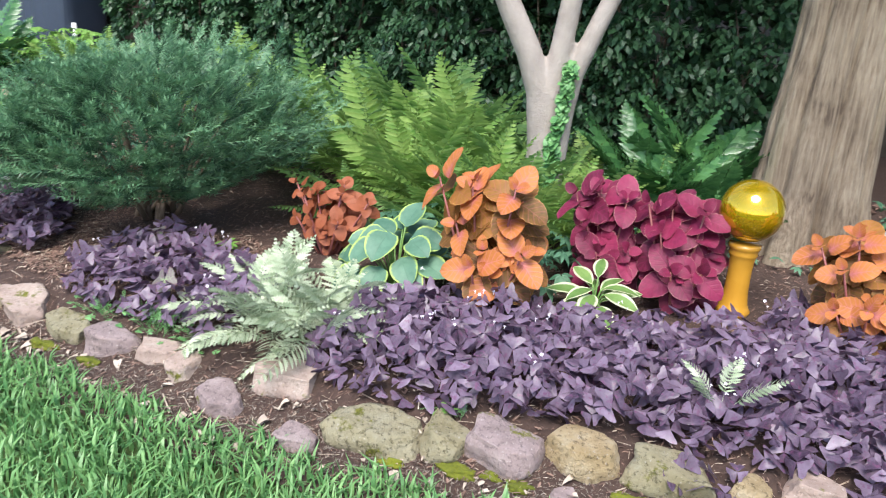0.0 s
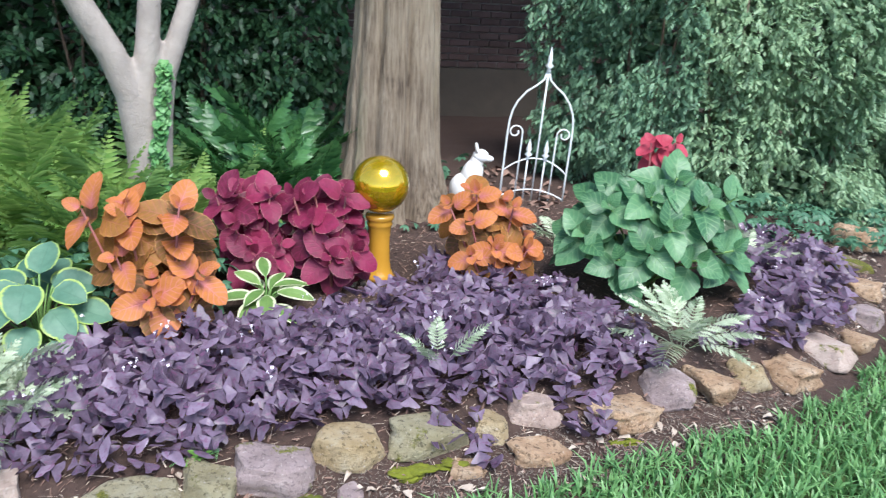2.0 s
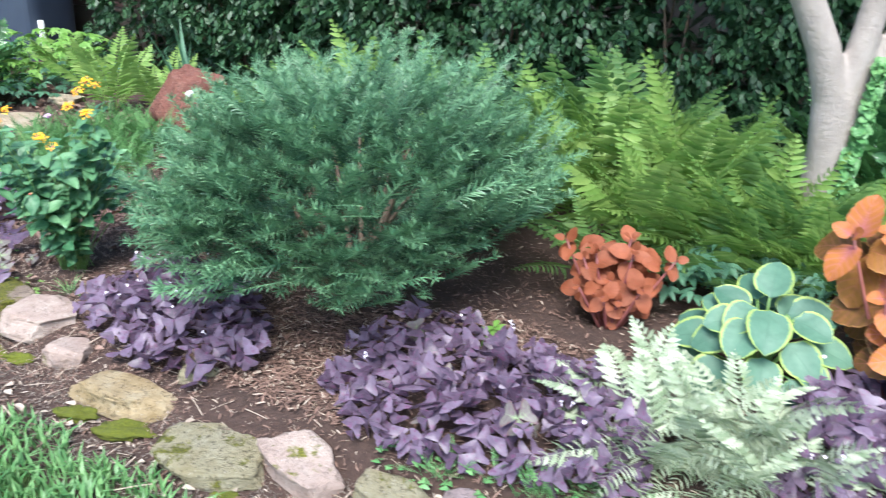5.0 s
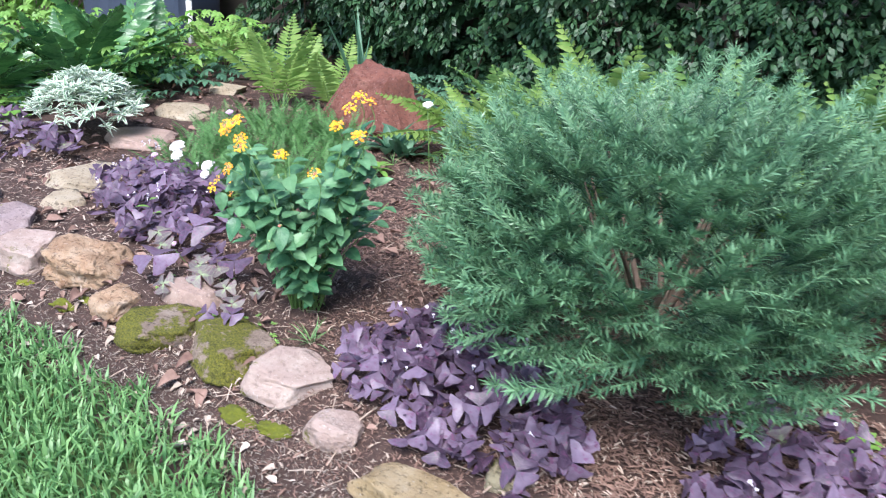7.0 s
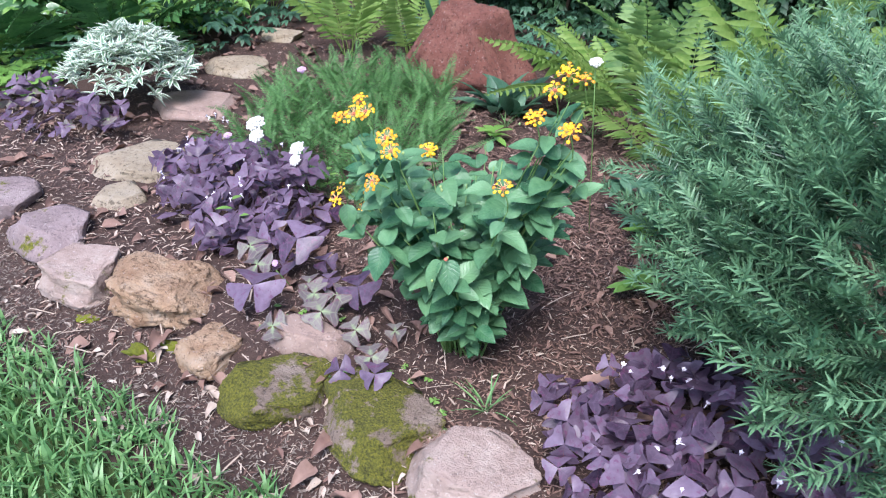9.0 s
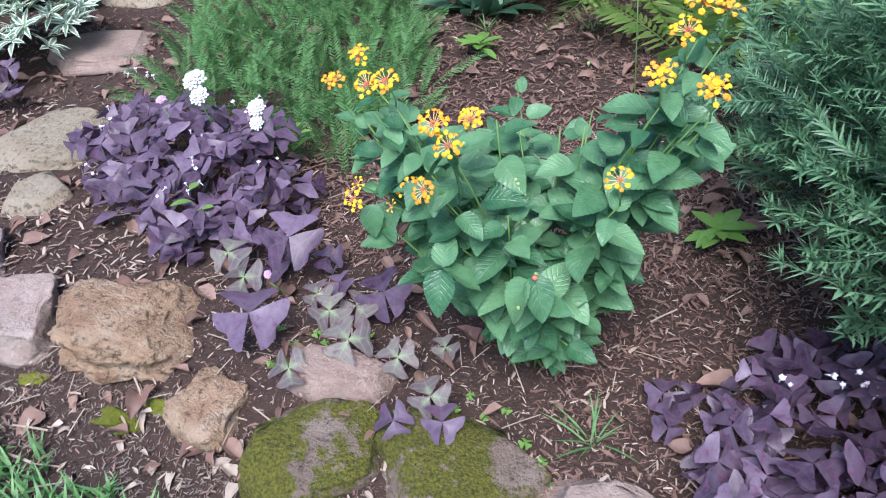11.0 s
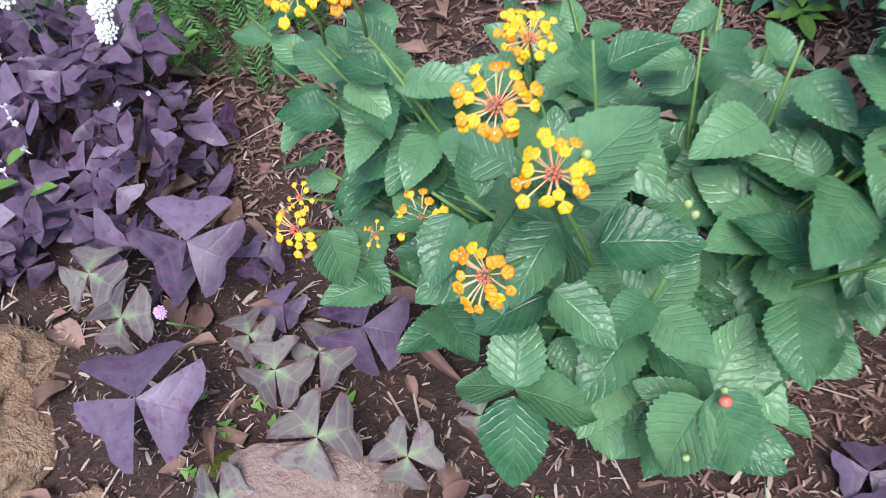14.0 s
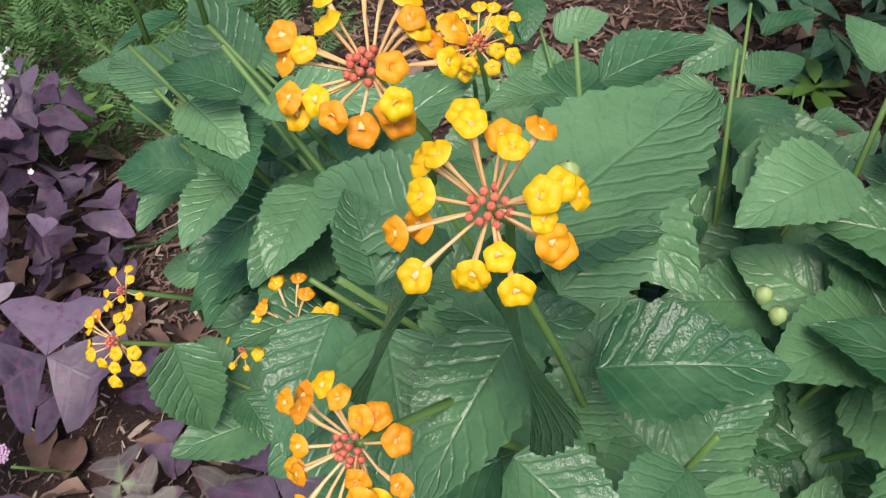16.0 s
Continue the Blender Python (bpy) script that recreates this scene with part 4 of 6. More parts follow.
def yew_shell(a, e, k=1.0):
    """A point of the bush's outline: bearing a, elevation e, share k of the way out."""
    lump = 1 + 0.22 * noise.noise((math.cos(a) * 2.2, math.sin(a) * 2.2, e * 2.5)) + 0.07 * noise.noise((math.cos(a) * 6, math.sin(a) * 6, e * 7))
    r = k * lump * (1 - 0.18 * max(0.0, math.cos(a - 3.75)) ** 2) * (1 - 0.20 * max(0.0, math.cos(a + 0.15)) ** 2 * smooth(0.6, 0.0, e))
    wide = math.cos(e) ** 0.75 * (1 + 1.5 * min(e + 0.05, 0.0))
    return Vector((YC.x + (0.88 if math.cos(a) < 0 else 0.83) * r * wide * math.cos(a), YC.y + 0.90 * r * wide * math.sin(a), 0.48 + 0.53 * r * math.sin(e)))


def yew():
    z0 = bed_z(YC.x, YC.y)
    ob = thing("plum_yew", (YC.x, YC.y, z0), "wide spreading dark blue-green plum yew bush", "shrub")
    inner = Pile()
    count = 0
    for i in range(18):
        tip = yew_shell(i * 2.39996, rnd(0.2, 1.2), 0.55)
        pts = bend((YC.x + rnd(-.1, .1), YC.y + rnd(-.1, .1), z0 - 0.02), tip, 0.02, 8)
        part("branch", mesh("yew_branch", *tube(pts, [0.016 - 0.0015 * k for k in range(9)], 5)[:2], M["twig"]), ob)
    for i in range(1750):
        a = i * 2.39996 + rnd(-0.1, 0.1)
        e = math.asin(rnd(-0.42, 1.0))
        k = rnd(0.82, 1.12) if i < 1500 else rnd(0.65, 0.95)
        c = yew_shell(a, e, k)
        if c.z < (0.36 if math.cos(a - 4.0) > 0.75 else 0.27):
            continue
        yaw = a - 1.571 + rnd(-0.9, 0.9)
        pitch = 0.50 * e + rnd(-0.05, 0.70)
        m = turn(c, yaw, pitch, rnd(-0.4, 0.4), rnd(0.75, 1.1)) @ Matrix.Translation((0, -0.2, 0))
        if i < 1700 and math.sin(a) < 0.0 and count < 300:
            part("sprig", SPRIG_MESH[i % 4], ob, m)
            count += 1
        else:
            inner.add(SPRIGS[i % 4] if i < 1000 and math.sin(a) < 0.3 else INNER_SPRIGS[i % 2], m)
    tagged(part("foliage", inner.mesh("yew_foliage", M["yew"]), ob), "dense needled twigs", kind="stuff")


yew()

# ---- trees ----
def trunk(points, radii, mat, sides=28, flutes=0, depth=0.0, seed=0, lump=0.02):
    v, f, uv = tube(points, radii, sides)
    rings = len(points)
    for i in range(rings):
        c = np.array(points[i])
        for k in range(sides):
            a = 2 * math.pi * k / sides
            twist = 0.25 * math.sin(points[i][2] * 0.9 + seed)
            g = 1 - abs(math.sin(0.5 * flutes * (a + twist) + seed))
            g2 = 1 - abs(math.sin((flutes - 1.5) * (a - 0.6 * twist) + 2 * seed))
            foot = 1 + 1.1 * smooth(0.7, 0.1, points[i][2]) if flutes > 4 else 1
            w = 1 - depth * foot * (1.6 * g ** 3 + 0.7 * g2 ** 4) + depth * 0.6 * math.sin(3 * a + seed)
            w += lump * noise.noise((math.cos(a) * 2, math.sin(a) * 2, i * 0.35 + seed))
            j = i * sides + k
            v[j] = c + (v[j] - c) * w
    return mesh("trunk", v, f, mat, uv)


def crown(center, radius, count, tmpl, size, mat, hollow=0.35):
    p = Pile()
    for i in range(count):
        d = Vector(rng.normal(size=3)).normalized()
        k = rnd(hollow, 1.0) * (1 + 0.35 * noise.noise(d * 2.2 + Vector(center)))
        c = Vector(center) + Vector((d.x * radius[0], d.y * radius[1], d.z * radius[2])) * k
        p.add(tmpl, turn(c, rnd(0, 6.28), rnd(-0.9, 0.3), rnd(-0.6, 0.6), size * rnd(0.7, 1.2)))
    return p.mesh("crown", mat)


TREE_LEAF = leaf(1, 0.5, 3, 2, ovate, 0.2, 0.1)
z0 = bed_z(-0.45, 4.45)
t1 = thing("smooth_tree", (-0.45, 4.47, z0), "pale grey smooth-barked tree forking into three limbs", "tree")
fused = Pile()
for pts, rr in ((((-0.45, 4.47, z0 - 0.1), (-0.46, 4.47, 0.30), (-0.475, 4.46, 0.5), (-0.475, 4.45, 0.7), (-0.475, 4.44, 0.88), (-0.475, 4.43, 0.98)), (0.145, 0.100, 0.090, 0.086, 0.078, 0.05)),
                (((-0.49, 4.44, 0.62), (-0.515, 4.42, 0.88), (-0.57, 4.38, 1.08), (-0.66, 4.34, 1.30), (-0.76, 4.28, 1.60), (-0.86, 4.2, 2.3), (-1.0, 4.0, 3.4), (-1.3, 3.9, 4.4)), (0.070, 0.070, 0.066, 0.062, 0.058, 0.05, 0.042, 0.03)),
                (((-0.465, 4.45, 0.66), (-0.455, 4.44, 0.92), (-0.43, 4.44, 1.12), (-0.405, 4.44, 1.34), (-0.375, 4.45, 1.7), (-0.32, 4.5, 2.5), (-0.1, 4.6, 3.6), (0.0, 4.7, 4.6)), (0.066, 0.064, 0.056, 0.053, 0.050, 0.045, 0.036, 0.028)),
                (((-0.43, 4.47, 0.25), (-0.405, 4.46, 0.55), (-0.39, 4.46, 0.78), (-0.362, 4.47, 0.98), (-0.285, 4.49, 1.20), (-0.205, 4.52, 1.42), (-0.09, 4.6, 1.9), (0.3, 4.9, 3.0), (0.6, 5.2, 4.2)), (0.060, 0.056, 0.054, 0.052, 0.048, 0.046, 0.042, 0.035, 0.025))):
    pts = [(x + 0.065 - 0.05 * smooth(0.9, 1.6, z) * (x < -0.5), y - 0.03, z) for x, y, z in pts]
    fused.add(tube(pts, rr, 20))
body = part("trunk", fused.mesh("trunk", M["bark_smooth"]), t1)
rem = body.modifiers.new("fuse", "REMESH")
rem.mode, rem.voxel_size, rem.use_smooth_shade = "VOXEL", 0.012, True
sm = body.modifiers.new("soften", "SMOOTH")
sm.factor, sm.iterations = 0.5, 8
# Crown out of view; its leaves are thickened to shade the ground behind.
part("crown", crown((-0.4, 4.4, 5.2), (2.2, 1.8, 1.1), 5200, TREE_LEAF, 0.11, M["hedge"]), t1)
z0 = bed_z(0.87, 5.1)
t2 = thing("furrowed_tree", (0.87, 5.12, z0), "thick grey-brown tree trunk with furrowed stringy bark", "tree")
hs = [z0 - 0.1, 0.12, 0.2, 0.3, 0.45, 0.65, 0.9, 1.2, 1.6, 2.1, 2.8, 3.6, 4.6]
rs = [0.44, 0.395, 0.36, 0.33, 0.30, 0.28, 0.264, 0.246, 0.23, 0.215, 0.19, 0.16, 0.1]
levels = [hs[0] + (hs[-1] - hs[0]) * (i / 40) ** 1.3 for i in range(41)]
part("trunk", trunk([(0.87 + 0.02 * h, 5.06 + 0.03 * h, h) for h in levels], [float(np.interp(h, hs, rs)) for h in levels], M["bark_furrowed"], 120, 8, 0.115, 1.0, 0.05), t2)
for a in range(5):
    c = Vector((0.9, 5.2, 3.0 + 0.3 * a))
    e = c + Vector((1.5 * math.cos(a * 1.3), 1.2 * math.sin(a * 1.3), 1.2))
    part("limb", trunk([tuple(q) for q in bend(c, e, 0.2, 5)], [0.09, 0.075, 0.06, 0.05, 0.04, 0.02], M["bark_furrowed"], 10, 3, 0.05), t2)
# Unseen crown, widened and set back from the trunk to shade wall and hedge.
part("crown", crown((1.2, 6.3, 5.2), (3.2, 2.8, 1.2), 10000, TREE_LEAF, 0.11, M["hedge"]), t2)

# ---- hedge, shrub, ivy, ground covers ----
HEDGE_LEAF = leaf(1, 0.5, 2, 1, elliptic, 0.25, 0.12, base=0.05)
LANCE_LEAF = leaf(1, 0.40, 2, 1, elliptic, 0.35, 0.12, base=0.05)


def twig_leaves(tmpl, n=5, ln=1.0):
    p = Pile()
    for k in range(n):
        side = -1 if k % 2 else 1
        p.add(tmpl, turn((0, ln * 0.5 * k / n, -0.05 * k), -side * 0.9 * (k < n - 1), -0.2, 0.3 * side, 0.55))
    return p.template()


HEDGE_TWIG, SHRUB_TWIG = twig_leaves(HEDGE_LEAF, 5), twig_leaves(LANCE_LEAF, 7, 1.6)


def foliage_wall(name, path, height, bulge, density, tmpl, size, mat, label, category, core, hang=-0.4, seed=1, top_lean=0.0, low=0.05):
    """A dense mass of leafy twigs on an uneven front that follows a line on the ground, with a dark woody heart behind it."""
    base = Vector((path[0][0], path[0][1], 0))
    ob = thing(name, tuple(base), label, category)
    p, q = Pile(), Pile()
    for (x0, y0), (x1, y1) in zip(path, path[1:]):
        ln = math.hypot(x1 - x0, y1 - y0)
        nx, ny = (y1 - y0) / ln, -(x1 - x0) / ln
        for i in range(int(ln * height * density)):
            s, h = rnd(0, 1), rnd(low, height)
            x, y = x0 + (x1 - x0) * s, y0 + (y1 - y0) * s
            b = noise.noise((x * 1.1 + seed, y * 1.1, h * 1.2)) + 0.5 * noise.noise((x * 3.0, y * 3 + seed, h * 3.0))
            if b < -0.28 and rng.random() < 0.75:
                continue
            out = bulge * (b + 0.3) - rnd(0, 0.22) - top_lean * h - 0.25 * smooth(0.5, 0.0, h)
            yaw = math.atan2(ny, nx) - 1.571 + rnd(-1.1, 1.1)
            p.add(tmpl, turn((x + nx * out, y + ny * out, h), yaw, hang + rnd(-0.6, 0.6), rnd(-0.6, 0.6), size * rnd(0.65, 1.25)))
        for i in range(int(ln * 5)):
            s = rnd(0, 1)
            x, y = x0 + (x1 - x0) * s - nx * rnd(0.3, 0.6), y0 + (y1 - y0) * s - ny * rnd(0.3, 0.6)
            q.add(tube(bend((x, y, 0), (x + rnd(-.4, .4), y + rnd(-.2, .2), height * rnd(0.6, 1)), 0, 3), [0.016, 0.012, 0.009, 0.004], 5))
    tagged(part("foliage", p.mesh(name + "_foliage", mat), ob), "many small overlapping leaves", kind="stuff")
    tagged(part("brushwood", q.mesh(name + "_branches", M["twig"]), ob), "bare brown inner branches", kind="stuff")
    back = Pile()
    for (x0, y0), (x1, y1) in zip(path, path[1:]):
        ln = math.hypot(x1 - x0, y1 - y0)
        nx, ny = (y1 - y0) / ln, -(x1 - x0) / ln
        for i in range(int(ln * height * density * 0.32)):
            s, h = rnd(0, 1), rnd(low, height)
            x, y = x0 + (x1 - x0) * s - nx * (core + rnd(0, 0.2)), y0 + (y1 - y0) * s - ny * (core + rnd(0, 0.2))
            back.add(tmpl, turn((x, y, h), rnd(0, 6.28), rnd(-0.6, 0.6), rnd(-0.6, 0.6), size * 2.4))
    tagged(part("inner_foliage", back.mesh(name + "_inner", mat), ob), "shaded inner leaves", kind="stuff")
    return ob


foliage_wall("evergreen_hedge", [(-7.0, 7.7), (-5.5, 7.0), (-3.0, 6.5), (-1.0, 6.2), (0.75, 6.3)], 2.1, 0.38, 560, HEDGE_TWIG, 0.115, M["hedge"], "tall dark evergreen hedge behind the ferns", "hedge", 0.5, seed=3)
foliage_wall("drooping_shrub", [(2.02, 5.95), (2.45, 5.55), (2.95, 5.2)], 2.3, 0.30, 1350, SHRUB_TWIG, 0.072, M["shrub"], "tall weeping shrub with narrow grey-green leaves", "shrub", 0.45, hang=-0.45, seed=9)
foliage_wall("leafy_shrub", [(2.85, 5.15), (3.3, 4.85), (3.9, 4.7), (4.8, 4.9), (6.2, 5.9)], 2.1, 0.34, 1200, SHRUB_TWIG, 0.074, M["shrub_pale"], "broad shrub with small pale green leaves", "shrub", 0.45, hang=-0.3, seed=14, top_lean=0.22)
foliage_wall("drooping_shrub", [(-11.5, 7.0), (-9.3, 7.4)], 1.0, 0.3, 150, SHRUB_TWIG, 0.16, M["lime"], "bright green shrub beside the dark bin", "shrub", 0.4, seed=22)

IVY = leaf(1, 0.95, 4, 2, heart, 0.2, 0.1, teeth=0.12)
p = Pile()
for i in range(620):
    h = rnd(bed_z(-0.4, 4.4), 1.06)
    x = -0.345 + 0.05 * smooth(0.5, 1.0, h) + rnd(-1, 1) * (0.022 + 0.06 * smooth(0.8, 0.1, h))
    y = 4.355 - 0.045 * smooth(0.5, 0.1, h) + rnd(-0.035, 0.015) + 1.5 * abs(x + 0.345) ** 1.5
    p.add(IVY, turn((x, y, h), 3.1416 + rnd(-1.0, 1.0), rnd(-1.1, 0.0), rnd(-0.5, 0.5), rnd(0.022, 0.046)))
single("ivy", p.mesh("ivy", M["ivy"]), Matrix(), "bright green ivy climbing the smooth grey trunk", "ivy", kind="stuff")


def palm_leaf(seed):
    p = Pile()
    for k in range(5):
        p.add(leaf(1, 0.46, 4, 2, ovate, 0.3, 0.12, base=0.03), turn((0, 0, 0), (k - 2) * 0.8, -0.1, 0, 0.55 + 0.1 * (k == 2)))
    return p.template()


PALM = palm_leaf(0)


def cover(name, poly, step, tmpl, size, height, mat, label, category, tilt=(-0.5, 0.2), climb=0.0):
    p = Pile()
    for x, y in scatter(poly, step):
        z = bed_z(x, y) + rnd(0.3, 1.0) * height
        p.add(tmpl, turn((x, y, z), rnd(0, 6.28), rnd(*tilt), rnd(-0.3, 0.3), size * rnd(0.65, 1.2)))
    return single(name, p.mesh(name, mat), Matrix(), label, category, kind="stuff")


cover("creeper", [(-0.9, 3.7), (-0.3, 3.75), (0.1, 4.0), (0.45, 4.7), (0.1, 5.0), (-0.6, 4.3), (-1.1, 4.0)], 0.075, PALM, 0.11, 0.16, M["creeper"], "blue-green five-fingered creeper below the ferns", "creeper")
cover("creeper", [(-1.15, 3.66), (-0.72, 3.58), (-0.5, 3.62), (-0.3, 3.5), (0.0, 3.6), (0.05, 3.95), (-0.5, 3.98), (-0.95, 4.0)], 0.062, PALM, 0.12, 0.24, M["creeper"], "blue-green creeper between hosta and ferns", "creeper")
cover("creeper", [(-6.2, 4.9), (-5.9, 5.3), (-6.0, 6.2), (-5.5, 6.9), (-6.5, 7.0), (-7.5, 6.0), (-7.4, 4.6), (-6.6, 4.5)], 0.10, PALM, 0.15, 0.20, M["creeper"], "blue-green creeper leaves at the back of the bed", "creeper")
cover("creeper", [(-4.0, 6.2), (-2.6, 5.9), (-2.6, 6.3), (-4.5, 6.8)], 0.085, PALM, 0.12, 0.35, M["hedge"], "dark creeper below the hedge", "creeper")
cover("creeper", [(1.15, 5.35), (1.55, 5.5), (1.65, 5.8), (1.3, 5.9), (1.1, 5.7)], 0.12, PALM, 0.12, 0.20, M["creeper"], "young creeper in the shade behind the statue", "creeper")
cover("creeper", [(0.5, 4.55), (1.3, 4.6), (1.35, 4.85), (0.95, 4.7), (0.55, 4.72)], 0.08, PALM, 0.09, 0.09, M["creeper"], "low creeper at the foot of the thick trunk", "creeper")
cover("creeper", [(2.75, 4.4), (3.3, 4.05), (4.0, 4.25), (5.6, 5.35), (5.4, 5.7), (3.2, 5.0), (2.6, 5.0)], 0.075, PALM, 0.12, 0.16, M["creeper"], "creeper below the pale shrub", "creeper")
cover("lime_cover", [(-6.35, 4.35), (-6.5, 4.75), (-7.3, 4.9), (-7.4, 4.3), (-6.9, 4.1)], 0.06, TREFOILS[0], 0.09, 0.14, M["lime"], "yellow-green ground cover leaves", "ground cover")
cover("lime_cover", [(-6.15, 5.2), (-6.1, 6.7), (-7.0, 7.3), (-8.6, 6.6), (-8.4, 5.0), (-7.2, 4.7)], 0.085, PALM, 0.14, 0.42, M["lime"], "bright green leafy ground cover behind the clump", "ground cover")
cover("creeper", [(-3.25, 4.15), (-2.7, 3.95), (-2.5, 4.5), (-3.1, 4.95)], 0.075, PALM, 0.13, 0.18, M["creeper"], "dark green creeper leaves beside the yew", "creeper")
cover("creeper", [(-5.2, 6.1), (-3.4, 5.75), (-3.0, 6.0), (-3.3, 6.9), (-5.2, 7.4)], 0.075, PALM, 0.12, 0.16, M["creeper"], "low blue-green creeper behind the boulder", "creeper")
cover("clover", [(-3.75, 3.0), (-3.5, 3.15), (-3.35, 3.02), (-3.3, 2.95), (-3.6, 2.88)], 0.055, TREFOILS[1], 0.022, 0.02, M["lime"], "tiny green clover seedlings in the soil", "clover")
cover("clover", [(-4.1, 3.3), (-3.75, 3.42), (-3.8, 3.22), (-4.0, 3.1)], 0.075, TREFOILS[1], 0.022, 0.02, M["lime"], "tiny green clover seedlings in the soil", "clover")
cover("clover", [(-1.7, 2.45), (-0.9, 2.42), (-0.85, 2.55), (-1.7, 2.58)], 0.05, TREFOILS[1], 0.030, 0.05, M["ivy"], "small green weeds between the edging stones", "clover")

# variegated clump
VT = Pile()
for k in range(9):
    VT.add(leaf(1, 0.30, 4, 4, lance, 0.3, 0.1), turn((0, 0, 0.02 * k), k * 2.4, 0.25 + 0.05 * k, 0, 0.9))
VT_MESH = VT.mesh("variegated_whorl", M["variegated"])
ob = thing("variegated_clump", (-5.84, 4.52, bed_z(-5.84, 4.52)), "rounded clump of narrow white-edged green leaves", "shrub")
for i in range(150):
    a, r = i * 2.4, math.sqrt((i + 0.5) / 150)
    z = bed_z(-5.84, 4.52) + 0.04 + 0.33 * math.sqrt(max(0.0, 1 - 0.9 * r * r)) + rnd(-0.03, 0.03)
    part("whorl", VT_MESH, ob, turn((-5.84 + 0.33 * r * math.cos(a), 4.52 + 0.29 * r * math.sin(a), z), rnd(0, 6), rnd(-0.4, 0.4) - 0.3 * r * math.cos(a), rnd(-0.4, 0.4), rnd(0.065, 0.10)))

# yarrow
def feather(seed):
    return frond(1, 0.26, 20, 0.024, 0.35, 0.0, 0.1, seed, lambda k: math.sin(math.pi * k) ** 0.5, 0.6, 2)


YA = [feather(i) for i in range(2)]
YA_MESH = [mesh("yarrow_frond", *t[:2], M["yarrow"], t[2]) for t in YA]
ob = thing("yarrow", (-4.6, 4.4, bed_z(-4.6, 4.4)), "feathery green yarrow with white flower heads", "yarrow")
rest = Pile()
for i, (x, y) in enumerate(scatter([(-4.1, 3.85), (-4.0, 4.3), (-4.2, 5.0), (-4.7, 5.5), (-5.2, 5.3), (-5.15, 4.7), (-5.0, 4.2), (-4.5, 4.02)], 0.042)):
    m = turn((x, y, bed_z(x, y)), rnd(0, 6.28), rnd(0.25, 1.35), rnd(-0.5, 0.5), rnd(0.15, 0.30))
    if i < 150:
        part("frond", YA_MESH[i % 2], ob, m)
    else:
        rest.add(YA[i % 2], m)
tagged(part("foliage", rest.mesh("yarrow_foliage", M["yarrow"]), ob), "fine feathery foliage", kind="stuff")


WEED_MESH = [mesh("weed_frond", *t[:2], M["ivy"], t[2]) for t in YA]
for x, y, n in ((-1.50, 2.51, 16), (-1.22, 2.51, 22), (-1.08, 2.54, 18), (-1.34, 2.55, 14), (-0.02, 2.58, 6)):
    ob = thing("weed", (x, y, bed_z(x, y)), "small feathery green weed between edging stones", "weed", "weeds between the stones")
    for i in range(n):
        part("frond", WEED_MESH[i % 2], ob, turn((x + rnd(-0.05, 0.05), y + rnd(-0.03, 0.03), bed_z(x, y) - 0.005), i * 2.4, rnd(0.3, 1.3), rnd(-0.4, 0.4), rnd(0.07, 0.13)))


def umbel(name, mat, count=46, r=0.036):
    p = Pile()
    for i in range(count):
        a, q = i * 2.4, math.sqrt((i + 0.5) / count)
        c = (r * q * math.cos(a), r * q * math.sin(a), 0.018 * (1 - q * q) + rnd(-0.002, 0.002))
        p.add(lathe([(0.0005, 0.004), (0.0052, 0.003), (0.0058, 0.0), (0.003, -0.004)], 6), Matrix.Translation(c))
        p.add(tube([(c[0] * 0.3, c[1] * 0.3, -0.03), c], 0.0006, 3, False))
    return p.mesh(name, mat)


UW, UP = umbel("yarrow_head", M["yarrow_flower"]), umbel("yarrow_head_pink", M["pink_flower"])
for x, y, z, s, me, tilt in ((-4.58, 3.90, 0.375, 1.0, UW, 0.5), (-4.55, 3.86, 0.345, 0.8, UW, 0.6), (-4.35, 3.835, 0.335, 0.75, UW, 0.7), (-4.345, 3.81, 0.30, 0.6, UW, 0.8), (-4.95, 4.75, 0.33, 0.6, UP, 0.3), (-4.68, 3.85, 0.33, 0.45, UP, 0.3), (-4.08, 3.30, 0.19, 0.28, UP, 0.9), (-3.32, 4.03, 0.725, 0.6, UW, 0.4)):
    part("flower_stalk", mesh("flower_stalk", *tube(bend((x + 0.02, y + 0.05, bed_z(x, y)), (x, y, z - 0.025), 0.0, 3), 0.0018, 4)[:2], M["stem_green"]), ob)
    part("flower_head", me, ob, pose(x, y, z, math.degrees(tilt), 0, 0) @ Matrix.Scale(s, 4), "flat white flower cluster" if me is UW else "small pink flower cluster")

# ---- lantana ----
LL = leaf_meshes("lantana_leaf", M["lantana"], 4, length=1, width=0.72, nl=24, nw=6, shape=ovate, droop=0.18, cup=0.13, teeth=0.045, wave=0.018)


def floret_mesh(name, mat):
    """Five rounded lobes round a small throat, 1 across."""
    v, f, uv = [(0, 0, -0.12)], [], [(0.5, 0.5)]
    n = 20
    for ring, (r, z) in enumerate(((0.10, -0.05), (0.32, 0.13), (0.5, -0.10))):
        for k in range(n):
            a = 2 * math.pi * k / n
            q = r * (1 + (0, 0.03, 0.07)[ring] * math.cos(5 * a))
            v.append((q * math.cos(a), q * math.sin(a), z + 0.03 * (ring > 0) * math.cos(5 * a) + 0.04 * math.sin(2 * a + ring)))
            uv.append((0.5, 0.5))
    for k in range(n):
        f.append((0, 1 + k, 1 + (k + 1) % n))
        for ring in range(2):
            a, b = 1 + ring * n + k, 1 + ring * n + (k + 1) % n
            f.append((a, a + n, b + n, b))
    return mesh(name, np.array(v), f, mat, np.array(uv))


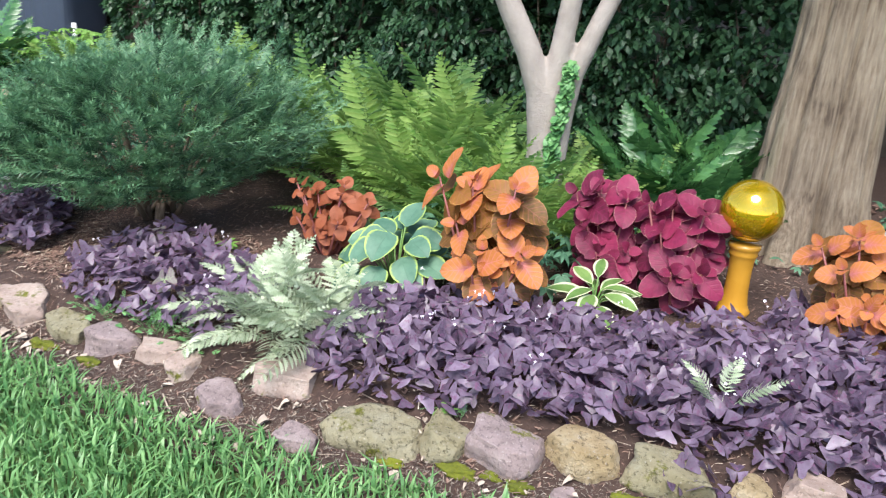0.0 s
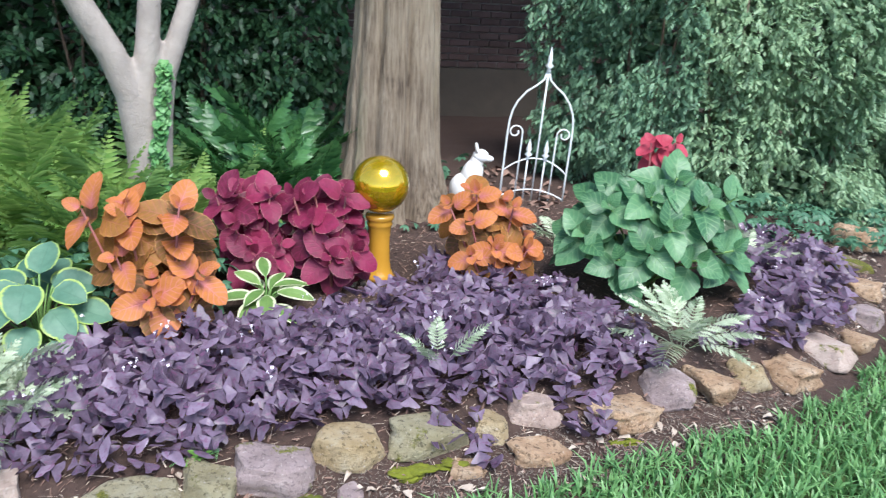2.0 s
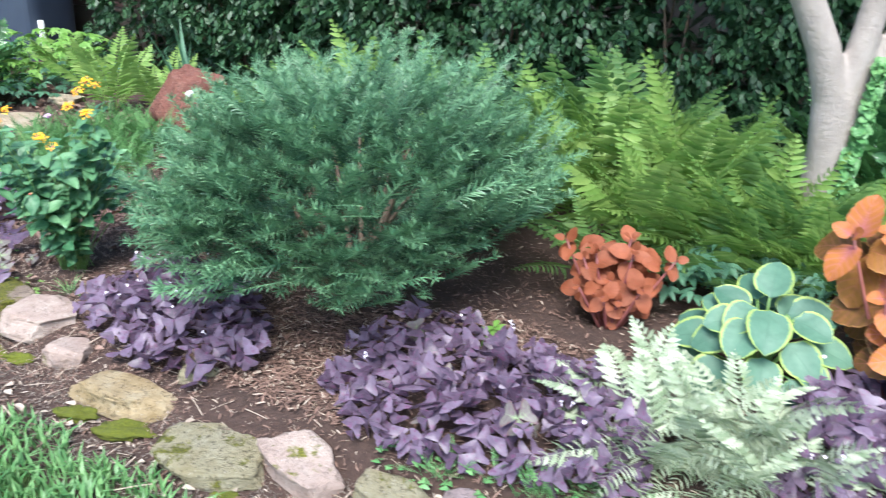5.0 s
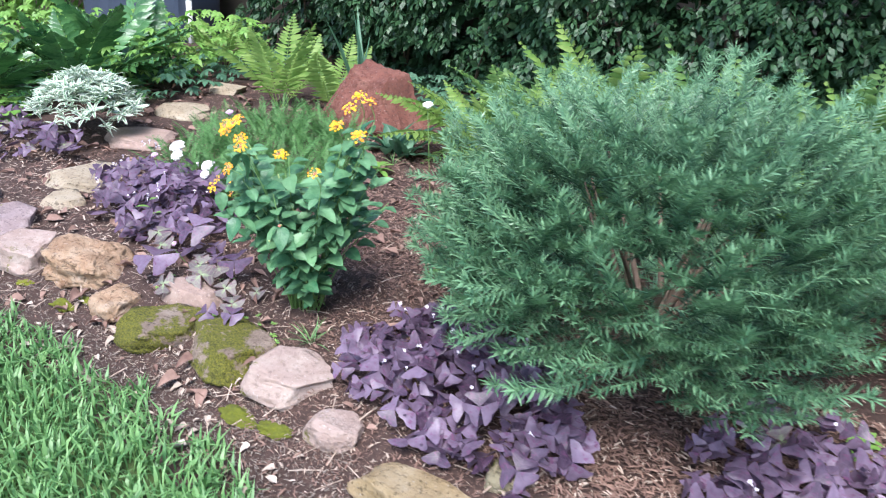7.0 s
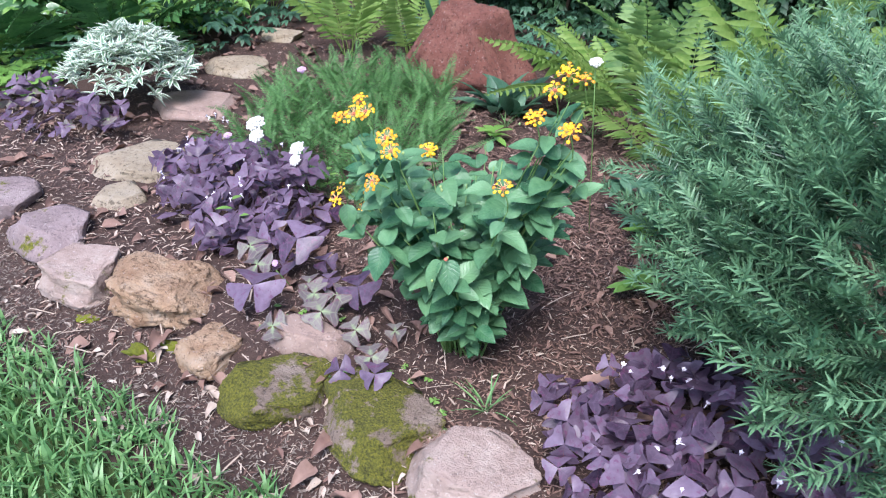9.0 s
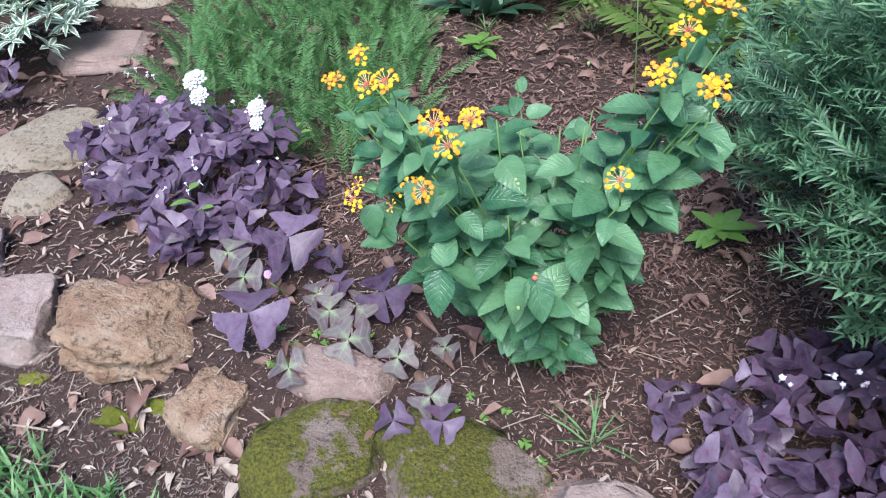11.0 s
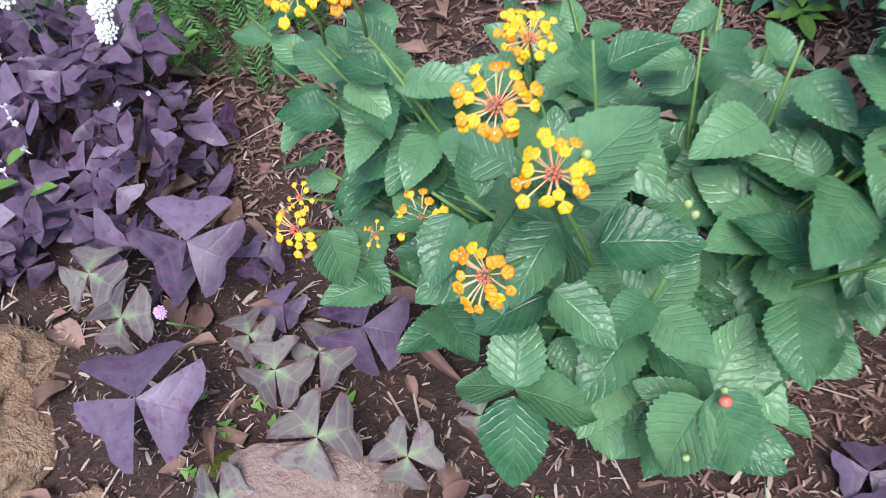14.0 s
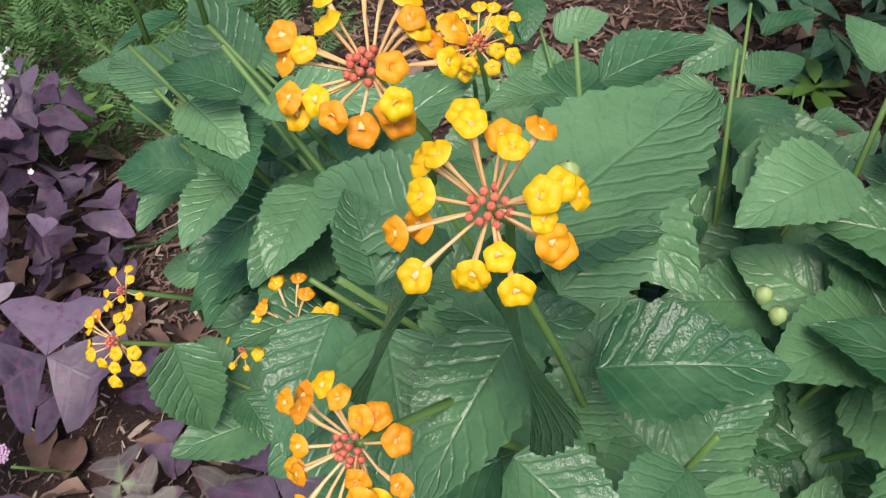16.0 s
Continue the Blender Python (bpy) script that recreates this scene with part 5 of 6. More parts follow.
FY, FO = floret_mesh("yellow_floret", M["yellow"]), floret_mesh("orange_floret", M["orange"])
lant = thing("lantana", (-3.42, 3.28, bed_z(-3.42, 3.28)), "green lantana bush with yellow and orange flower heads", "lantana")


def flower_head(c, r, face, orange, n=22, full=False):
    """Florets on slender tubes that spread from a pink middle; face: the way the head looks."""
    c, face = Vector(c), Vector(face).normalized()
    rot = face.to_track_quat("Z", "Y").to_matrix().to_4x4()
    hold = part("flower_head", None, lant, Matrix.Translation(c) @ rot, "yellow flower head" if orange < 0.5 else "orange flower head")
    base = Matrix.Translation(c) @ rot
    tubes, buds = Pile(), Pile()
    for i in range(n):
        q = ((i + 0.5) / n) if full else 0.45 + 0.55 * (i + 0.5) / n
        a = i * 2.4 + rnd(-0.35, 0.35)
        el = 1.45 * q + rnd(-0.08, 0.08)
        d = Vector((math.sin(el) * math.cos(a), math.sin(el) * math.sin(a), math.cos(el) * 0.8))
        e = d * r * rnd(0.74, 1.06)
        up = (d + Vector((0, 0, 1.2))).to_track_quat("Z", "Y").to_matrix().to_4x4()
        tubes.add(tube([d * r * 0.15, d * r * 0.6 + Vector((0, 0, 0.05 * r)), e], [r * 0.018, r * 0.022, r * 0.045], 5, False))
        f = new("floret", FO if rng.random() < orange else FY)
        f.parent = hold
        f.matrix_basis = Matrix.Translation(e) @ up @ Matrix.Rotation(rnd(-0.5, 0.5), 4, 'X') @ Matrix.Scale(r * rnd(0.29, 0.38), 4)
    for i in range(14):
        a, q = i * 2.4, math.sqrt((i + 0.5) / 14)
        v = Vector((0.22 * r * q * math.cos(a), 0.22 * r * q * math.sin(a), 0.30 * r * (1 - 0.5 * q * q)))
        buds.add(lathe([(0.001, 0.010), (0.008, 0.007), (0.010, 0.0), (0.005, -0.012)], 6), Matrix.Translation(v) @ Matrix.Scale(r / 0.20, 4))
    for nm, pile, mat in (("corolla", tubes, M["tube"]), ("flower_eye", buds, M["bud_pink"])):
        o = new(nm, pile.mesh(nm, mat))
        o.parent = hold
    return base


UPV = (0.0, -0.55, 0.85)
HEADS = (
    # x, y, z, radius, face, share of orange, florets, closed
    (-3.517, 3.046, 0.738, 0.0235, (0.0, -0.75, 0.7), 0.25, 22, False),
    (-3.553, 3.090, 0.748, 0.0255, (-0.1, -0.6, 0.75), 0.55, 23, False),
    (-3.557, 3.030, 0.664, 0.024, (-0.4, -0.75, 0.55), 0.95, 19, False),
    (-3.631, 3.153, 0.574, 0.024, UPV, 0.55, 15, False),
    (-3.760, 3.182, 0.520, 0.024, (-0.3, -0.6, 0.7), 0.05, 14, False),
    (-3.755, 3.200, 0.545, 0.015, (-0.3, -0.6, 0.7), 0.1, 9, False),
    (-3.690, 3.195, 0.505, 0.013, (-0.3, -0.6, 0.6), 0.4, 8, False),
    (-3.865, 3.391, 0.658, 0.026, UPV, 0.6, 20, True),
    (-3.802, 3.394, 0.714, 0.026, UPV, 0.6, 20, True),
    (-3.715, 3.220, 0.742, 0.027, UPV, 0.1, 18, False),
    (-3.675, 3.210, 0.757, 0.026, UPV, 0.25, 18, False),
    (-3.567, 3.345, 0.622, 0.025, UPV, 0.15, 20, True),
    (-3.553, 3.300, 0.645, 0.025, UPV, 0.15, 18, False),
    (-3.259, 3.079, 0.682, 0.024, UPV, 0.15, 13, False),
    (-3.215, 3.140, 0.828, 0.0255, UPV, 0.45, 26, True),
    (-3.139, 3.147, 0.806, 0.027, UPV, 0.30, 28, True),
    (-3.186, 3.170, 0.884, 0.025, UPV, 0.15, 18, False),
    (-3.170, 3.200, 0.915, 0.027, UPV, 0.2, 20, True),
    (-3.135, 3.205, 0.905, 0.022, UPV, 0.9, 14, True),
)
FOOT = Vector((-3.42, 3.28, bed_z(-3.42, 3.28) - 0.01))


def lantana_stem(tip, sag=0.05, r=0.0032, start=None):
    pts = bend(FOOT + Vector((rnd(-.05, .05), rnd(-.05, .05), 0)) if start is None else start, tip, sag, 6)
    part("stem", mesh("lantana_stem", *tube(pts, [r * (1 - 0.09 * i) for i in range(7)], 6)[:2], M["stem_green"]), lant)
    return pts


def lantana_leaf(c, yaw, pitch, s, roll=0.0):
    part("leaf", LL[int(rng.integers(4))], lant, Matrix.Translation(c) @ Matrix.Rotation(0.28, 4, "X") @ turn((0, 0, 0), yaw, pitch, roll, s))


def pairs_along(pts, size, first=0.35, n=5, skip_tip=False):
    y0 = rnd(0, 3)
    for i in range(n):
        s = first + (1 - first) * (i + 0.4) / n
        j = min(int(s * 6), 5)
        c = pts[j].lerp(pts[j + 1], s * 6 - j)
        for side in (0, 1):
            yaw = y0 + 1.571 * i + 3.1416 * side + rnd(-0.35, 0.35)
            sz = size * rnd(0.62, 1.08) * (1.0 if i < n - 1 else 0.75)
            d = Vector((-math.sin(yaw), math.cos(yaw), 0))
            lantana_leaf(c + d * 0.012, yaw, rnd(-0.05, 0.50) + 0.08 * d.y, sz, rnd(-0.35, 0.35))


for x, y, z, r, face, orange, n, full in HEADS:
    flower_head((x, y, z), r, face, orange, n, full)
    fv = Vector(face).normalized()
    neck = Vector((x, y, z)) - fv * 0.055
    part("flower_stalk", mesh("flower_stalk", *tube([neck - Vector((0, 0, 0.02)), neck, Vector((x, y, z))], 0.0016, 5)[:2], M["stem_green"]), lant)
    if r > 0.02:
        pts = lantana_stem(neck - Vector((0, 0, 0.02)), 0.04)
        pairs_along(pts, 0.084, 0.40, 5)
for x, y, z in ((-3.38, 3.07, 0.43), (-3.3, 3.14, 0.34), (-3.36, 3.55, 0.55), (-3.58, 3.62, 0.46), (-3.45, 3.22, 0.5), (-3.3, 3.22, 0.58), (-3.68, 3.34, 0.52), (-3.64, 3.26, 0.42), (-3.4, 3.38, 0.6), (-3.22, 3.3, 0.55), (-3.52, 3.2, 0.55), (-3.36, 3.18, 0.4), (-3.28, 3.62, 0.42), (-3.3, 3.45, 0.46), (-3.22, 3.38, 0.48), (-3.52, 3.55, 0.5), (-3.46, 3.34, 0.52), (-3.44, 3.1, 0.58), (-3.62, 3.16, 0.6), (-3.66, 3.25, 0.63), (-3.53, 3.12, 0.48), (-3.27, 3.19, 0.43), (-3.2, 3.29, 0.66), (-3.34, 3.28, 0.66), (-3.5, 3.28, 0.66), (-3.75, 3.3, 0.58), (-3.44, 3.19, 0.37), (-3.39, 3.12, 0.32), (-3.5, 3.15, 0.34), (-3.28, 3.19, 0.33), (-3.36, 3.2, 0.22), (-3.46, 3.2, 0.26), (-3.80, 3.36, 0.60), (-3.83, 3.38, 0.56), (-3.72, 3.24, 0.68), (-3.70, 3.28, 0.60), (-3.66, 3.22, 0.69), (-3.76, 3.28, 0.50), (-3.58, 3.10, 0.66), (-3.34, 3.14, 0.26), (-3.17, 3.2, 0.72), (-3.2, 3.22, 0.62), (-3.14, 3.18, 0.76), (-3.56, 3.72, 0.52), (-3.60, 3.66, 0.44), (-3.12, 3.24, 0.68)):
    pairs_along(lantana_stem((x, y, z), 0.04), 0.084, 0.50 if z > 0.38 else 0.25, 5)
# leaves that stand out below and beside the nearest heads
for a, b, s, roll in (((-3.522, 3.050, 0.712), (-3.480, 3.070, 0.600), 0.088, 0.1), ((-3.510, 3.062, 0.715), (-3.455, 3.125, 0.735), 0.080, 0.0), ((-3.530, 3.060, 0.712), (-3.566, 3.055, 0.665), 0.072, 0.2), ((-3.547, 3.051, 0.492), (-3.548, 3.120, 0.545), 0.072, 0.0), ((-3.547, 3.051, 0.490), (-3.615, 3.080, 0.450), 0.075, 0.1), ((-3.547, 3.051, 0.490), (-3.480, 3.060, 0.450), 0.085, -0.1), ((-3.547, 3.045, 0.490), (-3.546, 2.985, 0.425), 0.085, 0.0), ((-3.40, 3.06, 0.480), (-3.44, 3.02, 0.400), 0.095, 0.0), ((-3.39, 3.07, 0.482), (-3.36, 3.02, 0.42), 0.085, 0.0), ((-3.595, 3.12, 0.62), (-3.61, 3.06, 0.60), 0.06, 0.0), ((-3.74, 3.20, 0.50), (-3.72, 3.17, 0.44), 0.07, 0.0), ((-3.76, 3.26, 0.53), (-3.80, 3.30, 0.50), 0.075, 0.0)):
    part("leaf", LL[int(rng.integers(4))], lant, aim(a, b, roll, (s, s, s)))
for x, y, z in ((-3.50, 3.07, 0.73), (-3.43, 3.12, 0.64), (-3.425, 3.115, 0.635), (-3.386, 3.065, 0.49), (-3.41, 3.03, 0.44), (-3.36, 3.45, 0.70)):
    part("green_bud", mesh("green_bud", *lathe([(0.0003, 0.004), (0.0028, 0.0025), (0.0034, 0.0), (0.0015, -0.004)], 8)[:2], M["berry"]), lant, Matrix.Translation((x, y, z)))
part("orange_bud", mesh("orange_bud", *lathe([(0.0003, 0.005), (0.0045, 0.003), (0.0055, 0.0), (0.002, -0.004)], 10)[:2], M["bud_pink"]), lant, Matrix.Translation((-3.386, 3.055, 0.490)))

# ---- ornaments ----
z0 = bed_z(0.69, 3.96)
g = thing("gazing_globe", (0.69, 3.96, z0), "amber glass gazing globe on a glazed ceramic stand", "garden ornament")
part("stand", mesh("stand", *lathe([(0.0, -0.01), (0.072, -0.01), (0.075, 0.012), (0.066, 0.024), (0.058, 0.045), (0.052, 0.10), (0.050, 0.18), (0.053, 0.245), (0.058, 0.262), (0.063, 0.272), (0.058, 0.282), (0.064, 0.292), (0.070, 0.305), (0.064, 0.318), (0.0, 0.318)], 40)[:2], M["glaze"]), g, Matrix.Translation((0.69, 3.96, z0)), "amber glazed ceramic pedestal")
gz = 0.568
part("globe", mesh("globe", *lathe([(0.133 * math.sin(math.pi * i / 32), -0.133 * math.cos(math.pi * i / 32)) for i in range(33)], 48)[:2], M["globe"]), g, Matrix.Translation((0.69, 3.96, gz)), "mirrored amber glass ball")

def rod(points, r=0.006, sides=7):
    return mesh("rod", *tube(points, r, sides)[:2], M["white_iron"])


TX, TY = 1.845, 5.22
tz = bed_z(TX, TY)
tr = thing("iron_trellis", (TX, TY, tz), "white wrought-iron garden trellis with pointed arch", "trellis")
TM = Matrix.Translation((TX, TY, tz)) @ Matrix.Rotation(radians(-6), 4, "Z") @ Matrix.Rotation(radians(3), 4, "Y") @ Matrix.Diagonal((0.98, 1, 0.95, 1))
for s in (-1, 1):
    side = [(s * 0.215, 0, -0.03), (s * 0.215, 0, 0.2), (s * 0.215, 0, 0.46), (s * 0.212, 0, 0.54), (s * 0.20, 0, 0.61), (s * 0.17, 0, 0.68), (s * 0.12, 0, 0.745), (s * 0.06, 0, 0.79), (s * 0.02, 0, 0.83), (s * 0.006, 0, 0.88)]
    part("side_rail", rod(side, 0.0068), tr, TM)
    curl = [(s * 0.115, 0, -0.02), (s * 0.115, 0, 0.3), (s * 0.115, 0, 0.46)]
    for k in range(15):
        a = math.pi * (1.0 - 0.155 * k)
        rr = 0.048 * (1 - 0.045 * k)
        curl.append((s * (0.163 + rr * math.cos(a)), 0, 0.47 + rr * math.sin(a)))
    part("scroll", rod(curl, 0.0055), tr, TM)
    part("upright", rod([(s * 0.058, 0, -0.02), (s * 0.058, 0, 0.30)], 0.0055), tr, TM)
    part("finial", mesh("finial", *lathe([(0.0, 0.29), (0.015, 0.296), (0.009, 0.306), (0.026, 0.322), (0.010, 0.338), (0.019, 0.355), (0.013, 0.38), (0.001, 0.43)], 10)[:2], M["white_iron"]), tr, TM @ Matrix.Translation((s * 0.058, 0, 0)))
part("centre_rod", rod([(0, 0, -0.03), (0, 0, 0.5), (0, 0, 0.89)], 0.006), tr, TM)
part("finial", mesh("finial", *lathe([(0.0, 0.875), (0.016, 0.88), (0.010, 0.90), (0.028, 0.92), (0.011, 0.94), (0.017, 0.955), (0.012, 0.985), (0.001, 1.045)], 12)[:2], M["white_iron"]), tr, TM)
part("arched_bar", rod(bend((-0.215, 0, 0.20), (0.215, 0, 0.20), 0.10, 12), 0.0055), tr, TM)
part("cross_bar", rod(bend((-0.215, 0, 0.02), (0.215, 0, 0.02), 0.06, 12), 0.0055), tr, TM)

def blob(bm, c, r, rot=0.0, seg=16):
    m = Matrix.Translation(c) @ Matrix.Rotation(rot, 4, "Y") @ Matrix.Diagonal((*r, 1))
    bmesh.ops.create_uvsphere(bm, u_segments=seg, v_segments=seg // 2 + 2, radius=1, matrix=m)


def statue():
    bm = bmesh.new()
    blob(bm, (-0.04, 0, 0.10), (0.095, 0.075, 0.105))
    blob(bm, (0.005, 0, 0.19), (0.070, 0.062, 0.11), 0.25)
    blob(bm, (0.03, 0, 0.27), (0.045, 0.042, 0.06), 0.2)
    blob(bm, (0.055, 0, 0.315), (0.052, 0.045, 0.045))
    blob(bm, (0.105, 0, 0.30), (0.034, 0.024, 0.022))
    for s in (-1, 1):
        blob(bm, (0.03, 0.024 * s, 0.362), (0.012, 0.016, 0.036), -0.25, 10)
        blob(bm, (0.045, 0.032 * s, 0.085), (0.022, 0.022, 0.10), 0.0, 10)
        blob(bm, (0.066, 0.032 * s, 0.014), (0.034, 0.022, 0.018), 0.0, 10)
        blob(bm, (-0.02, 0.058 * s, 0.05), (0.068, 0.03, 0.058), 0.0, 10)
    blob(bm, (-0.13, 0.02, 0.02), (0.07, 0.02, 0.02), 0.0, 10)
    me = bpy.data.meshes.new("statue")
    bm.to_mesh(me)
    bm.free()
    me.polygons.foreach_set("use_smooth", np.ones(len(me.polygons), dtype=bool))
    me.materials.append(M["white_statue"])
    return me


single("animal_statue", statue(), pose(1.42, 5.18, bed_z(1.42, 5.18) - 0.005, 0, 0, -12), "small white statue of a sitting animal in mulch", "statue")

# ---- house wall and bin ----
WY = 8.6
def box(x0, x1, y0, y1, z0, z1):
    v = [(x, y, z) for z in (z0, z1) for y in (y0, y1) for x in (x0, x1)]
    return v, [(0, 2, 3, 1), (4, 5, 7, 6), (0, 1, 5, 4), (2, 6, 7, 3), (0, 4, 6, 2), (1, 3, 7, 5)]


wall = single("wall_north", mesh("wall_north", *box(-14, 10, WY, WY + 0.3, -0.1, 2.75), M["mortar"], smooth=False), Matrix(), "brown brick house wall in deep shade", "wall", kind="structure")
single("foundation", mesh("foundation", *box(-14, 10, WY - 0.05, WY + 0.02, -0.1, 0.62), M["concrete"], smooth=False), Matrix(), "tan concrete foundation below the brick, coloured dark as in shade", "foundation", kind="structure")
# Unseen deep eave, added to keep sun and sky off the wall.
shade_eave_v, shade_eave_f = box(-14.4, 10.4, WY - 1.8, WY + 2.5, 2.75, 2.95)
single("eave", mesh("eave", shade_eave_v, shade_eave_f, M["concrete"], smooth=False), Matrix(), "unseen eave added to shade the brick wall", "eave", kind="structure")
bm = bmesh.new()
bmesh.ops.create_cube(bm, size=1, matrix=Matrix.Diagonal((0.198, 0.03, 0.058, 1)))
bmesh.ops.bevel(bm, geom=bm.edges[:], offset=0.004, segments=1, affect="EDGES")
BRICK = bpy.data.meshes.new("brick")
bm.to_mesh(BRICK)
bm.free()
BRICK.materials.append(M["brick"])
bt_v = np.array([tuple(q.co) for q in BRICK.vertices])
bt = (bt_v, [tuple(q.vertices) for q in BRICK.polygons], np.zeros((len(bt_v), 2)))
far = Pile()
for row in range(28):
    z = 0.66 + 0.072 * row
    x = -9.6 + (row % 2) * 0.105
    while x < 6:
        m = Matrix.Translation((x, WY - 0.006, z))
        if 1.55 < x < 2.75 and row < 24 or -8.4 < x < -7.0 and row < 10:
            part("brick", BRICK, wall, m)
        elif x < -6.5 or x > 0.5:
            far.add(bt, m)
        x += 0.21
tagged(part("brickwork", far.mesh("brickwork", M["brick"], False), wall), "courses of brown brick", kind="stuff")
bn = thing("bin", (-8.45, 7.85, 0), "large dark blue-grey ribbed plastic bin by the wall", "bin")
prof = []
for k in range(96):
    a = 2 * math.pi * k / 96
    c, s = math.cos(a), math.sin(a)
    q = 1 / max(abs(c) ** 6 + abs(s) ** 6, 1e-6) ** (1 / 6)
    prof.append((c * q * 0.72, s * q * 0.40 * (1 + 0.02 * math.sin(a * 24))))
v, f = [], []
for i, (z, k) in enumerate(((-0.05, 0.94), (0.1, 0.96), (0.55, 0.98), (1.0, 1.0), (1.02, 1.03), (1.10, 1.03))):
    v += [(x * k, y * k, z) for x, y in prof]
for i in range(5):
    f += [(i * 96 + k, i * 96 + (k + 1) % 96, (i + 1) * 96 + (k + 1) % 96, (i + 1) * 96 + k) for k in range(96)]
f.append(tuple(range(5 * 96, 6 * 96)))
part("body", mesh("bin_body", v, f, M["bin"], smooth=False), bn, pose(-8.45, 7.85, 0))
v, f = [(x * 1.05, y * 1.05, z) for z in (1.10, 1.15) for x, y in prof] + [(0, 0, 1.20)], [(k, (k + 1) % 96, 96 + (k + 1) % 96, 96 + k) for k in range(96)]
f += [(96 + k, 96 + (k + 1) % 96, 192) for k in range(96)]
part("lid", mesh("bin_lid", v, f, M["bin"], smooth=False), bn, pose(-8.45, 7.85, 0), "dark plastic lid")
single("standpipe", mesh("standpipe", *tube([(-7.72, 7.6, 0), (-7.72, 7.6, 0.3), (-7.72, 7.6, 0.55)], 0.03, 12)[:2], M["pipe"]), Matrix(), "short white plastic standpipe beside the bin", "pipe")

# ---- small plants, litter, mulch, lawn ----
SM = leaf_meshes("weed_leaf", M["lime"], 2, length=1, width=0.42, nl=5, nw=2, shape=elliptic, droop=0.3, cup=0.1)
for x, y, n, s, lift in ((-3.06, 3.72, 12, 0.09, 0.07), (-1.55, 3.28, 11, 0.075, 0.06), (-3.12, 4.10, 9, 0.07, 0.05), (0.52, 3.50, 8, 0.035, 0.03), (-0.02, 2.56, 8, 0.05, 0.03), (-3.92, 4.72, 9, 0.10, 0.06), (-2.55, 3.70, 9, 0.07, 0.05), (-4.29, 3.92, 7, 0.06, 0.14), (-4.41, 3.52, 3, 0.07, 0.17)):
    ob = thing("seedling", (x, y, bed_z(x, y)), "small bright green seedling in bare mulch", "seedling", "green seedlings")
    for i in range(n):
        yaw = i * 2.4
        part("leaf", SM[i % 2], ob, turn((x, y, bed_z(x, y) + lift * (1 - 0.6 * i / n)), yaw, rnd(-0.1, 0.6), 0, s * rnd(0.7, 1.1)))
for x, y, w in ((0.56, 3.86, 0.030), (0.59, 3.83, 0.026), (0.61, 3.87, 0.034), (0.575, 3.90, 0.022)):
    single("pebble", stone_mesh("pebble", w, w * 0.85, w * 0.7, M["s_pale"], x * 40, 0.8, 0.12, 2), pose(x, y, bed_z(x, y) - 0.002), "small cream pebble at the foot of the stand", "pebble", "pebbles by the globe")
TUFT = leaf_meshes("tuft_blade", M["grass"], 2, length=1, width=0.045, nl=5, nw=2, shape=lance, droop=0.35, cup=0.2)
for x, y in ((-3.27, 3.06), (-3.95, 4.95), (-3.55, 5.0)):
    ob = thing("grass_tuft", (x, y, bed_z(x, y)), "thin tuft of green grass in bare soil", "grass tuft", "grass tufts in the bed")
    for i in range(16):
        part("blade", TUFT[i % 2], ob, turn((x + rnd(-0.012, 0.012), y + rnd(-0.012, 0.012), bed_z(x, y) - 0.004), i * 2.4, rnd(0.5, 1.3), 0, rnd(0.06, 0.13)))
BLUE = leaf_meshes("blue_leaf", M["creeper"], 2, length=1, width=0.30, nl=6, nw=2, shape=elliptic, droop=0.3, cup=0.15)
ob = thing("strap_plant", (-4.02, 5.15, bed_z(-4.02, 5.15)), "grey-green strap-leaved plant beside the boulder", "plant")
for i in range(22):
    part("leaf", BLUE[i % 2], ob, turn((-4.02 + rnd(-.08, .08), 5.15 + rnd(-.06, .06), bed_z(-4.02, 5.15)), i * 2.4, rnd(0.4, 1.2), 0, rnd(0.2, 0.3)))
ob = thing("iris", (-4.72, 5.95, bed_z(-4.72, 5.95)), "tall grey-green sword-shaped leaves beside the boulder", "iris")
SW = leaf_meshes("sword_leaf", M["creeper"], 2, length=1, width=0.06, nl=6, nw=2, shape=lance, droop=0.12, cup=0.2)
for i in range(9):
    part("leaf", SW[i % 2], ob, turn((-4.72 + rnd(-.06, .06), 5.95 + rnd(-.05, .05), bed_z(-4.72, 5.95)), rnd(0, 6), rnd(1.2, 1.5), 0, rnd(0.45, 0.8)))

CHIP = leaf(1, 0.24, 2, 1, lambda s: 0.6 + 0.4 * math.sin(3 * s), 0.1, 0.25)
DEAD = leaf(1, 0.62, 5, 4, ovate, 0.3, 0.35, wave=0.05)


def strew(name, poly, count, tmpl, size, mat, label, category, lift=0.004, tilt=0.35, keep=lambda x, y: True):
    p = Pile()
    xs, ys = [q[0] for q in poly], [q[1] for q in poly]
    made = 0
    for i in range(count * 20):
        x, y = rnd(min(xs), max(xs)), rnd(min(ys), max(ys))
        if made >= count:
            break
        if not inside(x, y, poly) or not keep(x, y):
            continue
        made += 1
        s = rnd(*size)
        p.add(tmpl, turn((x, y, bed_z(x, y) + rnd(0.2, 1.6) * lift), rnd(0, 6.28), rnd(-tilt, tilt), rnd(-tilt, tilt), (s * rnd(0.4, 1.2), s, s)))
    single(name, p.mesh(name, mat), Matrix(), label, category, kind="stuff")


